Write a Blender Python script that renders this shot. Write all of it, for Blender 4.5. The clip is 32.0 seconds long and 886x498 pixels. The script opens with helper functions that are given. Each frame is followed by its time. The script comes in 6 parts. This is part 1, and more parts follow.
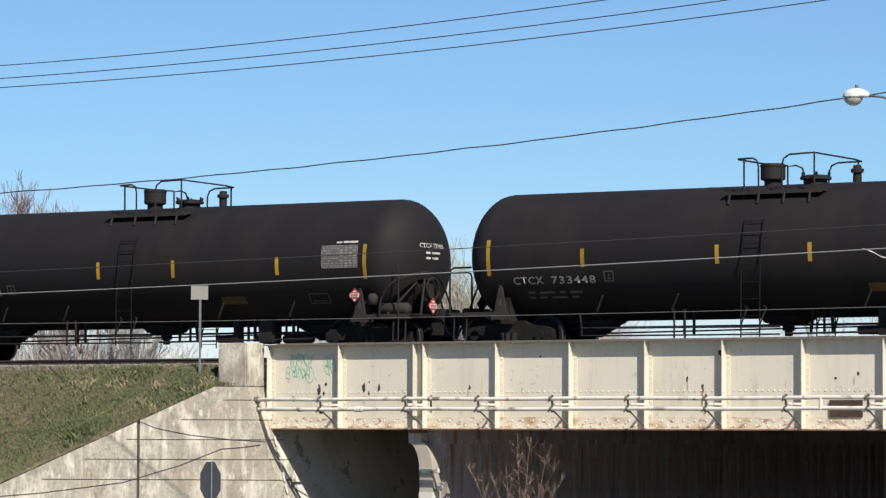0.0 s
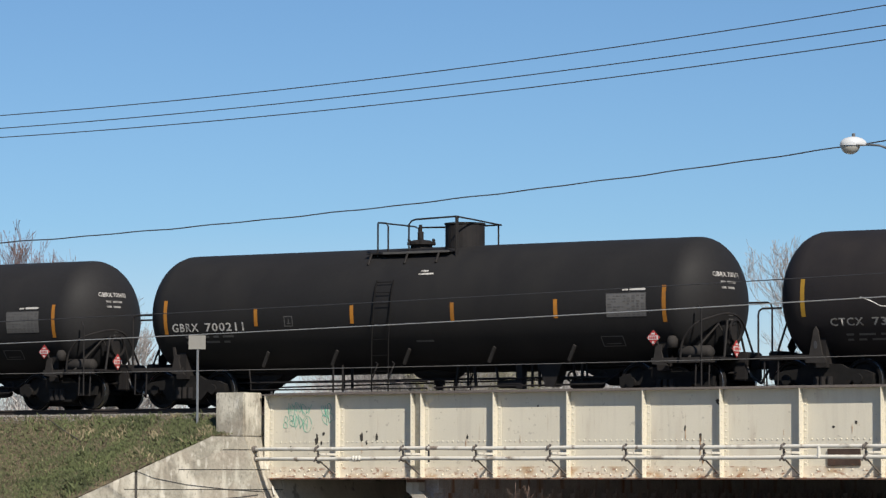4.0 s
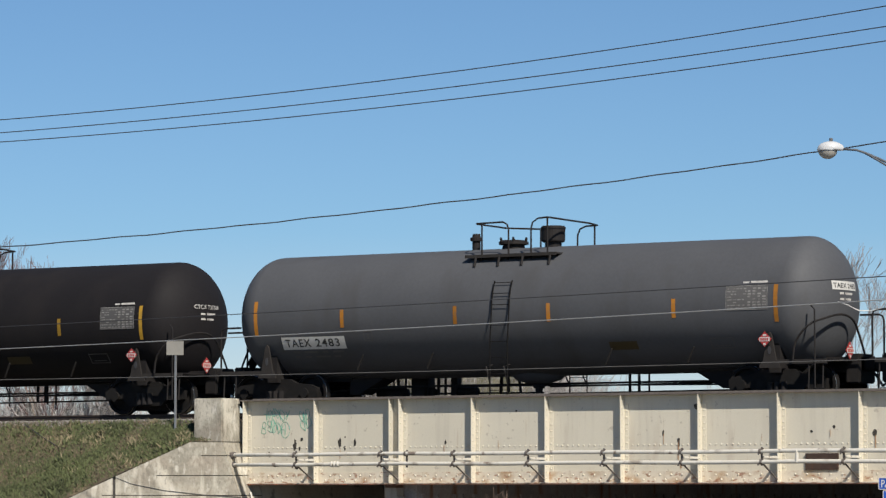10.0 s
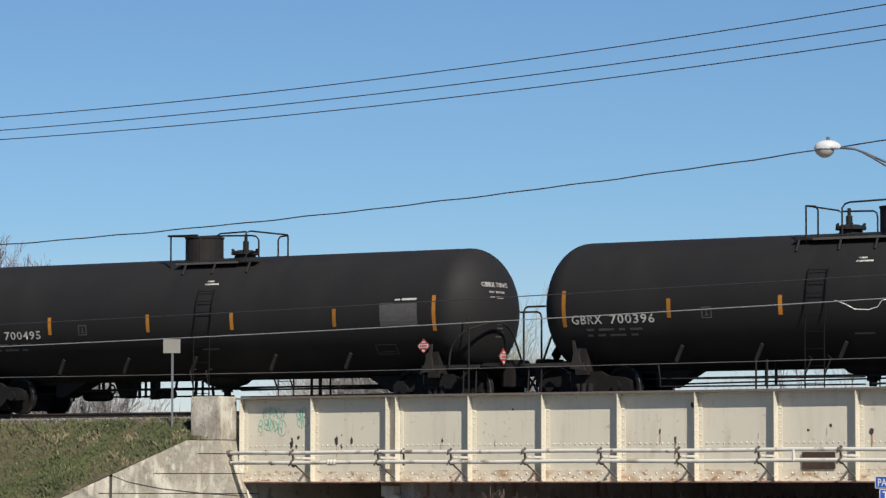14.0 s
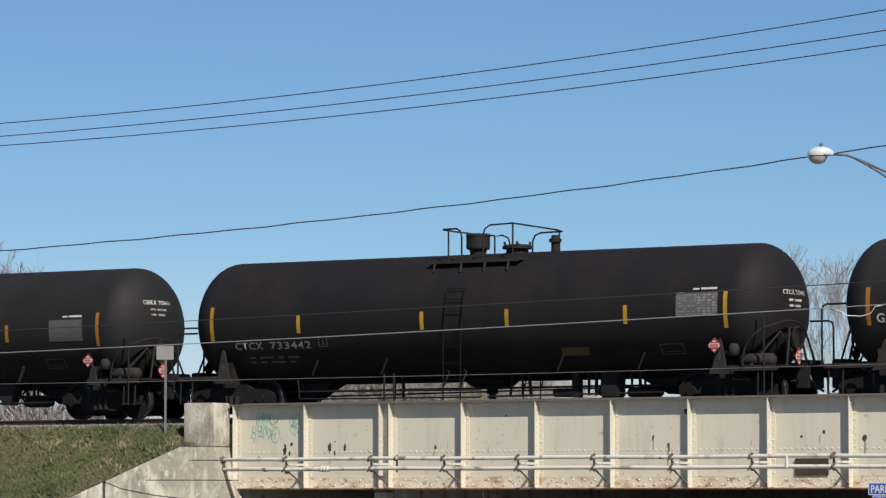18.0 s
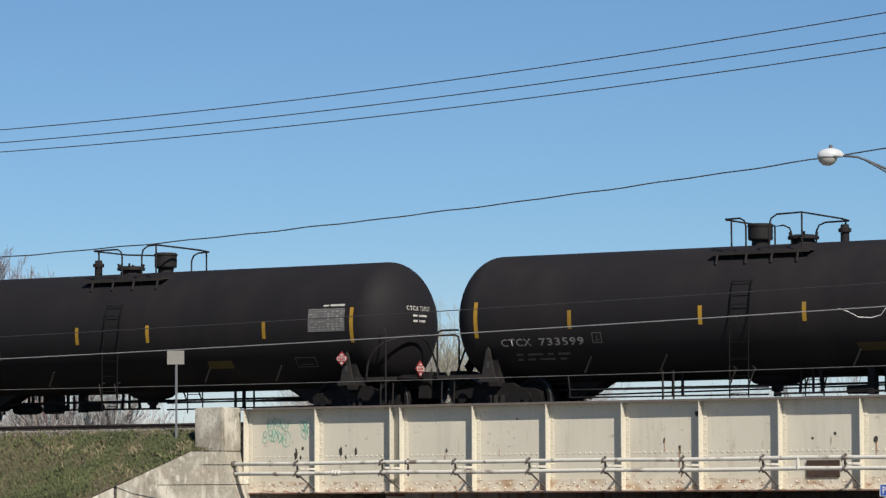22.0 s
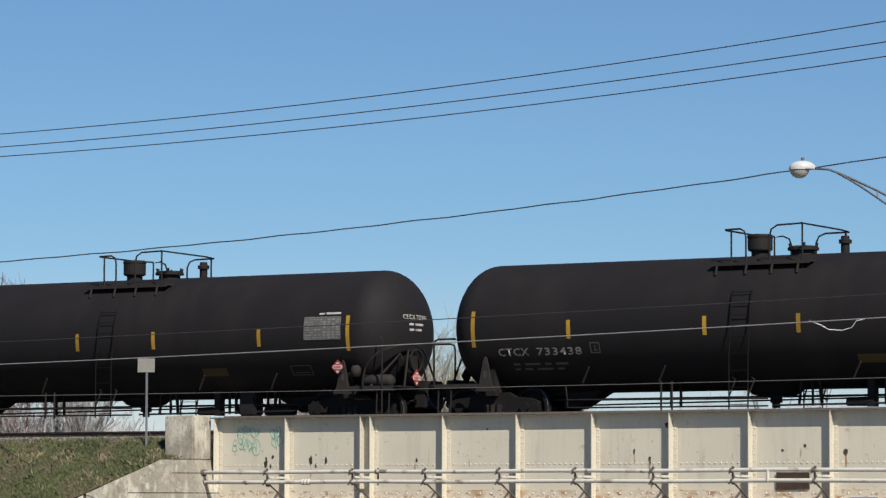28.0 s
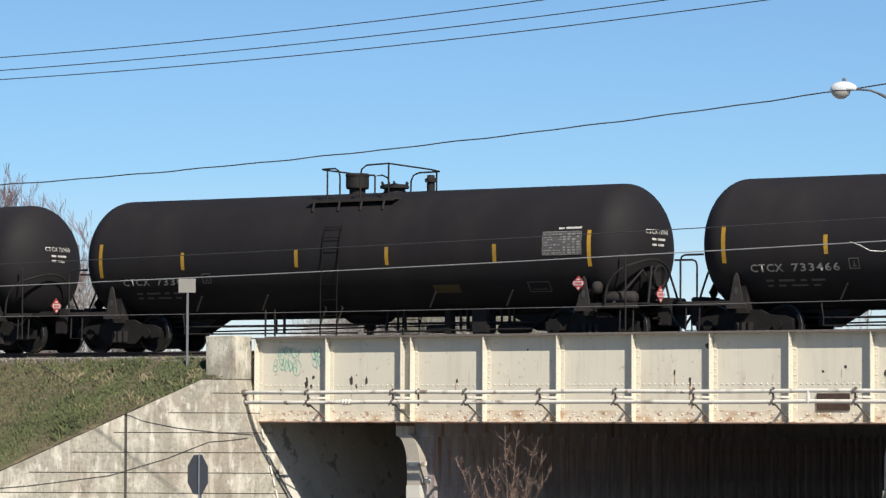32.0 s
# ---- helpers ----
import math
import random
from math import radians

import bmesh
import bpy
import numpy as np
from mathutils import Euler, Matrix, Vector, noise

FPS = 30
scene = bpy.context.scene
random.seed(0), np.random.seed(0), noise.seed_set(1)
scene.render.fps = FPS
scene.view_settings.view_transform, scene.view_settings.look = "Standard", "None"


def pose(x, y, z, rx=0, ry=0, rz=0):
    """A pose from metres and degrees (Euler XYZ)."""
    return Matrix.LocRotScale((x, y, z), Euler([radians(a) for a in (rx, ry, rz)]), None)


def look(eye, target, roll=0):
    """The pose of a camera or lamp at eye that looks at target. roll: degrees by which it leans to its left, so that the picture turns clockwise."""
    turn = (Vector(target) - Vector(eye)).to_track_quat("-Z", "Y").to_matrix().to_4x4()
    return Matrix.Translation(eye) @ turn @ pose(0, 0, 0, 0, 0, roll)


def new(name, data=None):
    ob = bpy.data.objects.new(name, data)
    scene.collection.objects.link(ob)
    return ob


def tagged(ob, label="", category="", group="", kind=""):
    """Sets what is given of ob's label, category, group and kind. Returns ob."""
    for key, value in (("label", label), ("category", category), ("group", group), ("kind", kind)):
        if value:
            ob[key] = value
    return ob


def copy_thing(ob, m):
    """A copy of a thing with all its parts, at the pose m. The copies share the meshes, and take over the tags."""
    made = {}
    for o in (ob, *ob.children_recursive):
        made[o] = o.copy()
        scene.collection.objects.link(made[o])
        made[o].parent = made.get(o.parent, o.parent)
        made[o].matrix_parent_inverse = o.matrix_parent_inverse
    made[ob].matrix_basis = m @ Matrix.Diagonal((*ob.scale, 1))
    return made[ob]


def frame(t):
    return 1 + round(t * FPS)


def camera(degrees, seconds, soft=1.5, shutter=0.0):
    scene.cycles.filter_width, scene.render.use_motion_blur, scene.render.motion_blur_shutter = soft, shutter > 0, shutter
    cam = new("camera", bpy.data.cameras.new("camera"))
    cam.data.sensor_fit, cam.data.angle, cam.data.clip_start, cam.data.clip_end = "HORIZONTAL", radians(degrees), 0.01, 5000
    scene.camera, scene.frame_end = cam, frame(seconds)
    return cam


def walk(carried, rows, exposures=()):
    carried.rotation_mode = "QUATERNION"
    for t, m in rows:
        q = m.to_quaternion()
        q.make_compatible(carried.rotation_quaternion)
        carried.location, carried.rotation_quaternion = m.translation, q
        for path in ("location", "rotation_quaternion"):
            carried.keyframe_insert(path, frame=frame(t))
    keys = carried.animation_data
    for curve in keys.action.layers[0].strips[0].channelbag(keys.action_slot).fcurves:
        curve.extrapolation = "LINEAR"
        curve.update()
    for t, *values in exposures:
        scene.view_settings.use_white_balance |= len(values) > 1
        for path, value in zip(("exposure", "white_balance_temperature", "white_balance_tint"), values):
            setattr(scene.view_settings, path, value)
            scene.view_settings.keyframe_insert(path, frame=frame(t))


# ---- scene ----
# A long-lens view of a plate girder railway bridge: a tank train runs over it from right to left.
# World: x along the track, y away from the viewer, z up; the street under the bridge is at z = 0.
EYE = (50.867, -73.662, 4.05)
# seconds, turn to the left of +y, tilt up, lean (degrees)
PATH = [
    (0, 33.016, 2.922, -0.215), (0.5, 32.973, 2.964, -0.220), (1, 32.942, 3.055, -0.213), (1.5, 32.920, 3.137, -0.134),
    (2, 32.925, 3.202, -0.110), (2.5, 32.946, 3.312, -0.025), (3, 32.987, 3.414, -0.011), (3.5, 32.995, 3.544, -0.041),
    (4, 32.979, 3.679, -0.114), (4.5, 32.971, 3.775, -0.119), (6.5, 32.842, 3.914, -0.015), (7, 32.795, 3.867, 0.014),
    (7.5, 32.744, 3.824, 0.094), (8, 32.732, 3.778, 0.045), (8.5, 32.704, 3.751, 0.068), (9, 32.685, 3.752, 0.033),
    (9.5, 32.652, 3.776, 0.040), (10, 32.638, 3.761, 0.015), (10.5, 32.658, 3.741, -0.021), (11, 32.677, 3.692, -0.081),
    (11.5, 32.675, 3.680, -0.111), (12, 32.641, 3.716, -0.125), (12.5, 32.603, 3.761, -0.062), (13, 32.582, 3.762, 0.000),
    (13.5, 32.577, 3.730, 0.050), (14, 32.591, 3.735, -0.047), (14.5, 32.584, 3.750, -0.021), (16.5, 32.479, 3.775, -0.029),
    (17, 32.479, 3.772, -0.015), (17.5, 32.498, 3.794, 0.073), (18, 32.487, 3.835, -0.037), (18.5, 32.488, 3.867, -0.056),
    (19, 32.468, 3.897, -0.010), (19.5, 32.476, 3.930, -0.055), (20, 32.464, 3.955, -0.021), (20.5, 32.530, 3.878, 0.116),
    (21, 32.574, 3.886, 0.067), (21.5, 32.592, 3.876, 0.089), (22, 32.642, 3.889, 0.237), (22.5, 32.678, 3.831, 0.300),
    (23, 32.685, 3.822, 0.238), (23.5, 32.700, 3.781, -0.013), (24, 32.717, 3.760, -0.071), (24.5, 32.705, 3.709, -0.026),
    (25, 32.594, 3.709, -0.083), (25.5, 32.473, 3.793, -0.037), (26, 32.373, 3.879, -0.112), (26.5, 32.289, 3.943, -0.159),
    (28.5, 32.183, 4.038, -0.158), (29, 32.219, 3.863, -0.287), (29.5, 32.298, 3.700, -0.326), (30, 32.392, 3.502, -0.301),
    (30.5, 32.504, 3.294, -0.238), (31, 32.621, 3.109, -0.229), (31.5, 32.723, 2.966, -0.169), (32, 32.824, 2.817, -0.232),
]


def aim(turn, tilt, lean):
    a, b = radians(turn), radians(tilt)
    way = Vector((-math.sin(a) * math.cos(b), math.cos(a) * math.cos(b), math.sin(b)))
    return look(EYE, Vector(EYE) + 50 * way, -lean)


cam = camera(13.549, 32.0, soft=1.35)
walk(cam, [(t, aim(a, b, c)) for t, a, b, c in PATH],
     exposures=[(0, 0.65), (1, 0.64), (2, 0.57), (3, 0.48), (4, 0.41), (7, 0.31), (10, 0.32), (14, 0.34), (20, 0.31), (25, 0.35), (26, 0.34), (29, 0.27), (30, 0.38), (31, 0.51), (32, 0.63)])

# ---- light ----
SUN = Vector((1.47, -1.0, 1.75)).normalized()
world = bpy.data.worlds.new("world")
scene.world = world
world.use_nodes = True
wn = world.node_tree
sky = wn.nodes.new("ShaderNodeTexSky")
sky.sky_type = "NISHITA"
sky.sun_disc = False
sky.sun_elevation = math.asin(SUN.z)
sky.sun_rotation = math.atan2(SUN.x, SUN.y)
sky.altitude, sky.air_density, sky.dust_density, sky.ozone_density = 600, 0.8, 0.25, 2.2
back = wn.nodes["Background"]
back.inputs["Strength"].default_value = 0.065
tint = wn.nodes.new("ShaderNodeMix")
tint.data_type, tint.blend_type = "RGBA", "MULTIPLY"
tint.inputs[0].default_value = 1.0
wn.links.new(sky.outputs["Color"], tint.inputs[6])
# spring haze: the sky pales towards the horizon
where = wn.nodes.new("ShaderNodeTexCoord")
split = wn.nodes.new("ShaderNodeSeparateXYZ")
haze = wn.nodes.new("ShaderNodeMapRange")
haze.inputs[1].default_value, haze.inputs[2].default_value = 0.012, 0.07
hue = wn.nodes.new("ShaderNodeMix")
hue.data_type = "RGBA"
hue.inputs[6].default_value, hue.inputs[7].default_value = (1.08, 1.0, 1.06, 1), (0.71, 0.92, 1.08, 1)
wn.links.new(where.outputs["Generated"], split.inputs[0])
wn.links.new(split.outputs["Z"], haze.inputs[0])
wn.links.new(haze.outputs[0], hue.inputs[0])
wn.links.new(hue.outputs[2], tint.inputs[7])
wn.links.new(tint.outputs[2], back.inputs["Color"])
sun = new("sun", bpy.data.lights.new("sun", "SUN"))
sun.data.energy, sun.data.angle, sun.data.color = 4.6, radians(0.53), (1.0, 0.93, 0.82)
sun.matrix_world = look(SUN * 100, (0, 0, 0))

# ---- helpers of this scene ----
RAIL_Z, TRACK_Y = 6.05, 2.0


def surface(name, colour, rough=0.6, metal=0.0, tone=0.25, scale=4.0, fine=40.0, bump=0.1, second=None, stain=0.0,
            stain_scale=1.2, stain_stretch=(1, 1, 1), spec=0.5, vary=0.0, islands=False, third=None, third_scale=2.0, third_at=0.58, layers=()):
    """A procedural surface: base colour broken up by a coarse and a fine noise, stains of a second colour, bump."""
    m = bpy.data.materials.new(name)
    m.use_nodes = True
    t = m.node_tree
    N, L = t.nodes, t.links
    bsdf = N["Principled BSDF"]
    bsdf.inputs["Roughness"].default_value, bsdf.inputs["Metallic"].default_value = rough, metal
    bsdf.inputs["Specular IOR Level"].default_value = spec
    co = N.new("ShaderNodeTexCoord")

    def noise_at(s, detail, stretch=(1, 1, 1)):
        mp = N.new("ShaderNodeMapping")
        mp.inputs["Scale"].default_value = stretch
        L.new(co.outputs["Object"], mp.inputs["Vector"])
        n = N.new("ShaderNodeTexNoise")
        n.inputs["Scale"].default_value, n.inputs["Detail"].default_value = s, detail
        L.new(mp.outputs["Vector"], n.inputs["Vector"])
        return n.outputs["Fac"]

    def mix(fac, a, b, mode="MIX"):
        x = N.new("ShaderNodeMix")
        x.data_type, x.blend_type = "RGBA", mode
        for sock, v in ((x.inputs[0], fac), (x.inputs[6], a), (x.inputs[7], b)):
            if isinstance(v, (int, float)):
                sock.default_value = v
            elif isinstance(v, tuple):
                sock.default_value = (*v[:3], 1)
            else:
                L.new(v, sock)
        return x.outputs[2]

    def ramp(v, lo, hi):
        r = N.new("ShaderNodeMapRange")
        r.inputs[1].default_value, r.inputs[2].default_value = lo, hi
        L.new(v, r.inputs[0])
        return r.outputs[0]

    lo = tuple(c * (1 - tone) for c in colour)
    hi = tuple(min(1, c * (1 + tone)) for c in colour)
    coarse, small = noise_at(scale, 6), noise_at(fine, 4)
    c = mix(ramp(coarse, 0.3, 0.7), lo, hi)
    c = mix(0.5, c, mix(ramp(small, 0.3, 0.7), lo, hi))
    if second:
        c = mix(ramp(noise_at(stain_scale, 7, stain_stretch), 0.62 - stain, 0.75 - stain * 0.5), c, second)
    if third:
        c = mix(ramp(noise_at(third_scale, 9), third_at, third_at + 0.1), c, third)
    for col, sc, stretch, at, wide, k in layers:
        f = N.new("ShaderNodeMath")
        f.operation = "MULTIPLY"
        f.inputs[1].default_value = k
        L.new(ramp(noise_at(sc, 8, stretch), at, at + wide), f.inputs[0])
        c = mix(f.outputs[0], c, col)
    if vary:
        r = N.new("ShaderNodeNewGeometry").outputs["Random Per Island"] if islands else N.new("ShaderNodeObjectInfo").outputs["Random"]
        c = mix(1.0, c, mix(r, (1 - vary,) * 3, (1 + vary,) * 3), "MULTIPLY")
    L.new(c, bsdf.inputs["Base Color"])
    rr = N.new("ShaderNodeMapRange")
    rr.inputs[3].default_value, rr.inputs[4].default_value = max(0.05, rough - 0.12), min(1, rough + 0.12)
    L.new(coarse, rr.inputs[0])
    L.new(rr.outputs[0], bsdf.inputs["Roughness"])
    if bump:
        b = N.new("ShaderNodeBump")
        b.inputs["Strength"].default_value, b.inputs["Distance"].default_value = bump, 0.02
        L.new(small, b.inputs["Height"])
        L.new(b.outputs["Normal"], bsdf.inputs["Normal"])
    return m


M_BLACK = surface("black_tank_paint", (0.0142, 0.0128, 0.0142), 0.72, spec=0.17, tone=0.18, scale=0.9, fine=14, bump=0.03,
                  second=(0.02, 0.0175, 0.0175), stain=0.1, stain_scale=0.8, stain_stretch=(1, 1, 0.25), vary=0.18)
M_BLACK_G = surface("green_black_tank_paint", (0.0152, 0.0146, 0.0152), 0.68, spec=0.2, tone=0.15, scale=0.9, fine=14, bump=0.03,
                    second=(0.0195, 0.0185, 0.018), stain=0.1, stain_scale=0.8, stain_stretch=(1, 1, 0.25), vary=0.15)
M_GREY = surface("weathered_grey_tank_paint", (0.0735, 0.0762, 0.083), 0.62, spec=0.22, tone=0.1, scale=0.8, fine=14, bump=0.03,
                 second=(0.064, 0.064, 0.066), stain=0.06, stain_scale=0.9, stain_stretch=(1, 1, 0.3))
M_GEAR = surface("dusty_black_steel", (0.0155, 0.0138, 0.0138), 0.75, spec=0.25, tone=0.35, scale=6, fine=50, bump=0.15,
                 second=(0.021, 0.0175, 0.0155), stain=0.08, stain_scale=3)
M_TRUCK = surface("brake_dust_cast_steel", (0.0105, 0.0098, 0.0096), 0.9, spec=0.2, tone=0.35, scale=5, fine=60, bump=0.2,
                  second=(0.018, 0.0155, 0.0142), stain=0.1, stain_scale=4)
M_BRACKET = surface("dusty_grey_bracket_steel", (0.028, 0.0252, 0.0238), 0.85, spec=0.2, tone=0.3, scale=6, fine=50, bump=0.1)
M_TREAD = surface("polished_wheel_steel", (0.42, 0.41, 0.4), 0.3, 1.0, tone=0.1, scale=8, bump=0)
M_YELLOW = surface("yellow_reflective_strip", (0.34, 0.195, 0.018), 0.45, tone=0.12, scale=5, fine=40, bump=0,
                   second=(0.255, 0.17, 0.051), stain=0.06, stain_scale=6, vary=0.25)
M_ORANGE = surface("amber_reflective_strip", (0.34, 0.137, 0.0145), 0.45, tone=0.12, scale=5, fine=40, bump=0,
                   second=(0.255, 0.1275, 0.0425), stain=0.06, stain_scale=6, vary=0.25)
M_LETTER = surface("worn_white_lettering", (0.468, 0.45, 0.423), 0.7, tone=0.2, scale=6, fine=40, bump=0,
                   second=(0.108, 0.1035, 0.099), stain=0.09, stain_scale=9)
M_LETTER_MID = surface("dusty_grey_lettering", (0.24, 0.232, 0.22), 0.75, tone=0.3, scale=6, fine=40, bump=0,
                       second=(0.08, 0.075, 0.07), stain=0.12, stain_scale=7)
M_LADDER = surface("sooty_ladder_steel", (0.0085, 0.008, 0.008), 0.85, spec=0.1, tone=0.3, scale=6, fine=50, bump=0.05)
M_LETTER_DIM = surface("dusty_small_lettering", (0.075, 0.072, 0.07), 0.7, tone=0.3, scale=6, fine=40, bump=0)
M_PANEL = surface("grey_data_panel", (0.085, 0.082, 0.08), 0.6, tone=0.15, scale=5, fine=40, bump=0, vary=0.3)
M_PANEL_WHITE = surface("white_patch_panel", (0.5456, 0.5368, 0.5104), 0.6, tone=0.1, scale=5, fine=40, bump=0)
M_INK = surface("black_print", (0.02, 0.02, 0.02), 0.6, tone=0.1, bump=0)
# Yellow scaled far down: shade below the tank's curve is in this colour.
M_PLATE_Y = surface("faded_yellow_plate", (0.05738, 0.03713, 0.005063), 0.6, tone=0.25, scale=8, fine=50, bump=0, vary=0.4)
M_RED = surface("red_hazard_placard", (0.36, 0.034, 0.032), 0.45, tone=0.15, scale=8, bump=0)
M_WHITE = surface("white_placard_print", (0.52, 0.5, 0.48), 0.5, tone=0.05, scale=8, bump=0)
M_GIRDER = surface("cream_bridge_paint", (0.592, 0.551, 0.452), 0.6, tone=0.05, scale=1.2, fine=25, bump=0.04,
                   second=(0.4988, 0.4386, 0.3526), stain=0.0, stain_scale=1.5, stain_stretch=(1.4, 1, 0.25),
                   layers=(((0.42, 0.375, 0.31), 2.4, (2.2, 1, 0.14), 0.54, 0.16, 0.26), ((0.36, 0.25, 0.16), 5.0, (3, 1, 0.2), 0.63, 0.08, 0.3), ((0.3, 0.26, 0.21), 8.0, (1, 1, 1), 0.66, 0.05, 0.5)))
M_GIRDER_RUST = surface("rust_stained_cream_paint", (0.6, 0.5411, 0.4458), 0.65, tone=0.07, scale=2, fine=25, bump=0.06, third=(0.2, 0.095, 0.055), third_scale=11.0, third_at=0.66,
                        second=(0.42, 0.30, 0.19), stain=0.1, stain_scale=2.2, stain_stretch=(1, 1, 1.6),
                        layers=(((0.27, 0.135, 0.08), 5.0, (1, 1, 2.2), 0.555, 0.08, 0.85), ((0.46, 0.39, 0.3), 7.0, (2.0, 1, 0.3), 0.56, 0.12, 0.5)))
M_RUST_RUN = surface("orange_rust_run", (0.40, 0.22, 0.11), 0.8, tone=0.35, scale=5, fine=40, bump=0.05)
M_RUST = surface("bare_rusty_steel", (0.11, 0.06, 0.04), 0.85, tone=0.4, scale=6, fine=50, bump=0.2,
                 second=(0.25, 0.09, 0.04), stain=0.1, stain_scale=4)
M_CLAMP = surface("grimy_clamp_steel", (0.125, 0.107, 0.095), 0.8, tone=0.4, scale=9, fine=60, bump=0.2)
M_RUST_DARK = surface("dark_rusted_plate", (0.062, 0.042, 0.034), 0.9, spec=0.2, tone=0.4, scale=5, fine=40, bump=0.2,
                      second=(0.15, 0.06, 0.03), stain=0.06, stain_scale=3)
M_FLAKE = surface("paint_flake_scar", (0.04, 0.035, 0.03), 0.85, tone=0.4, scale=9, bump=0.1)
M_PIPE = surface("white_conduit_paint", (0.5808, 0.5544, 0.4928), 0.5, tone=0.1, scale=3, fine=30, bump=0.03,
                 second=(0.308, 0.2728, 0.2288), stain=0.06, stain_scale=3, layers=(((0.1408, 0.0968, 0.0704), 2.2, (1, 1, 1), 0.62, 0.04, 0.8),))
M_CONC = surface("weathered_concrete", (0.338, 0.314, 0.256), 0.9, tone=0.3, scale=1.1, fine=14, bump=0.45,
                 layers=(((0.295, 0.235, 0.18), 0.8, (1, 1, 1.2), 0.52, 0.14, 0.4), ((0.6192, 0.5762, 0.4816), 1.5, (1, 1, 0.7), 0.50, 0.12, 0.8),
                         ((0.1634, 0.1419, 0.1075), 1.3, (1.9, 1.9, 0.3), 0.54, 0.14, 0.32), ((0.1032, 0.0903, 0.0688), 4.5, (1, 1, 0.6), 0.6, 0.07, 0.36),
                         ((0.6364, 0.602, 0.5246), 6.0, (1, 1, 0.5), 0.57, 0.12, 0.75), ((0.172, 0.1505, 0.1204), 14.0, (1.4, 1.4, 0.6), 0.56, 0.08, 0.45), ((0.32, 0.25, 0.195), 0.55, (1, 1, 1.6), 0.57, 0.1, 0.3), ((0.66, 0.62, 0.52), 2.2, (2.4, 2.4, 0.25), 0.56, 0.12, 0.5)))
# Under-deck copy of the concrete: base raised against the shade, random smudges.
M_CONC_UNDER = surface("sooty_concrete", (0.52, 0.49, 0.43), 0.9, tone=0.15, scale=0.7, fine=12, bump=0.2,
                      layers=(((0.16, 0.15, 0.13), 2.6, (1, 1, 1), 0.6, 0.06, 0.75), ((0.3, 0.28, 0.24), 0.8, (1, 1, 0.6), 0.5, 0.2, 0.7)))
M_GROOVE = surface("dirty_concrete_joint", (0.06, 0.055, 0.05), 0.95, tone=0.3, bump=0.1)
M_STEEL_BROWN = surface("rust_brown_painted_steel", (0.31, 0.28, 0.275), 0.8, tone=0.3, scale=1.5, fine=20, bump=0.1,
                        second=(0.2, 0.09, 0.05), stain=0.08, stain_scale=1.5, stain_stretch=(2, 2, 0.3))
M_COLUMN = surface("dusty_pale_column_paint", (0.36, 0.325, 0.275), 0.8, tone=0.14, scale=1.2, fine=20, bump=0.1,
                   second=(0.26, 0.23, 0.19), stain=0.05, stain_scale=1.5, stain_stretch=(2, 2, 0.4))
M_RAILHEAD = surface("rail_steel", (0.05, 0.037, 0.031), 0.7, 0.3, tone=0.3, scale=4, bump=0.1)
M_TIE = surface("creosoted_timber", (0.075, 0.06, 0.05), 0.9, tone=0.35, scale=6, fine=60, bump=0.3)
M_BALLAST = surface("grey_ballast_stone", (0.17, 0.155, 0.14), 0.95, tone=0.35, scale=14, fine=60, bump=0.6, vary=0.45, islands=True)
M_BED = surface("oily_dark_gravel", (0.075, 0.066, 0.058), 0.95, tone=0.4, scale=3, fine=30, bump=0.6)
M_EARTH = surface("dry_spring_turf", (0.095, 0.074, 0.048), 0.95, tone=0.35, scale=0.9, fine=18, bump=0.6,
                  layers=(((0.075, 0.085, 0.035), 0.6, (1, 1, 1), 0.48, 0.12, 0.8), ((0.19, 0.145, 0.085), 2.3, (1, 1, 1), 0.53, 0.12, 0.7), ((0.06, 0.075, 0.026), 3.1, (1, 1, 1), 0.56, 0.08, 0.8)))
# Paler than asphalt, to bounce sunlight up under the bridge.
M_ASPHALT = surface("pale_worn_street_surface", (0.21, 0.1995, 0.182), 0.9, tone=0.25, scale=1.2, fine=60, bump=0.2)
M_GRASS_G = surface("green_grass_blades", (0.072, 0.087, 0.032), 0.8, tone=0.3, scale=0.9, fine=8, bump=0, vary=0.42, islands=True)
M_GRASS_D = surface("dead_grass_blades", (0.118, 0.092, 0.058), 0.85, tone=0.3, scale=0.9, fine=8, bump=0, vary=0.4, islands=True)
M_GRASS_S = surface("pale_straw_tufts", (0.2, 0.168, 0.1), 0.85, tone=0.25, scale=0.9, fine=8, bump=0, vary=0.35, islands=True)
M_BARK = surface("pale_bare_bark", (0.2, 0.164, 0.136), 0.9, tone=0.3, scale=5, fine=30, bump=0.2, vary=0.3, islands=True)
M_TWIG = surface("silvery_twigs", (0.275, 0.255, 0.245), 0.9, tone=0.25, scale=3, fine=20, bump=0, vary=0.3, islands=True)
M_SCRUB = surface("silver_scrub_twigs", (0.42, 0.395, 0.38), 0.9, tone=0.25, scale=3, fine=20, bump=0, vary=0.35, islands=True)
M_BUD_Y = surface("yellow_green_bud_twigs", (0.30, 0.285, 0.18), 0.9, tone=0.3, scale=3, fine=20, bump=0, vary=0.3, islands=True)
M_BUD = surface("reddish_bud_twigs", (0.17, 0.112, 0.106), 0.9, tone=0.3, scale=3, fine=20, bump=0, vary=0.3, islands=True)
M_SAPLING = surface("brown_sapling_bark", (0.188, 0.123, 0.094), 0.85, tone=0.3, scale=5, fine=30, bump=0.1)
M_GALV = surface("galvanised_steel", (0.36, 0.37, 0.38), 0.5, 0.6, tone=0.12, scale=6, fine=40, bump=0.05)
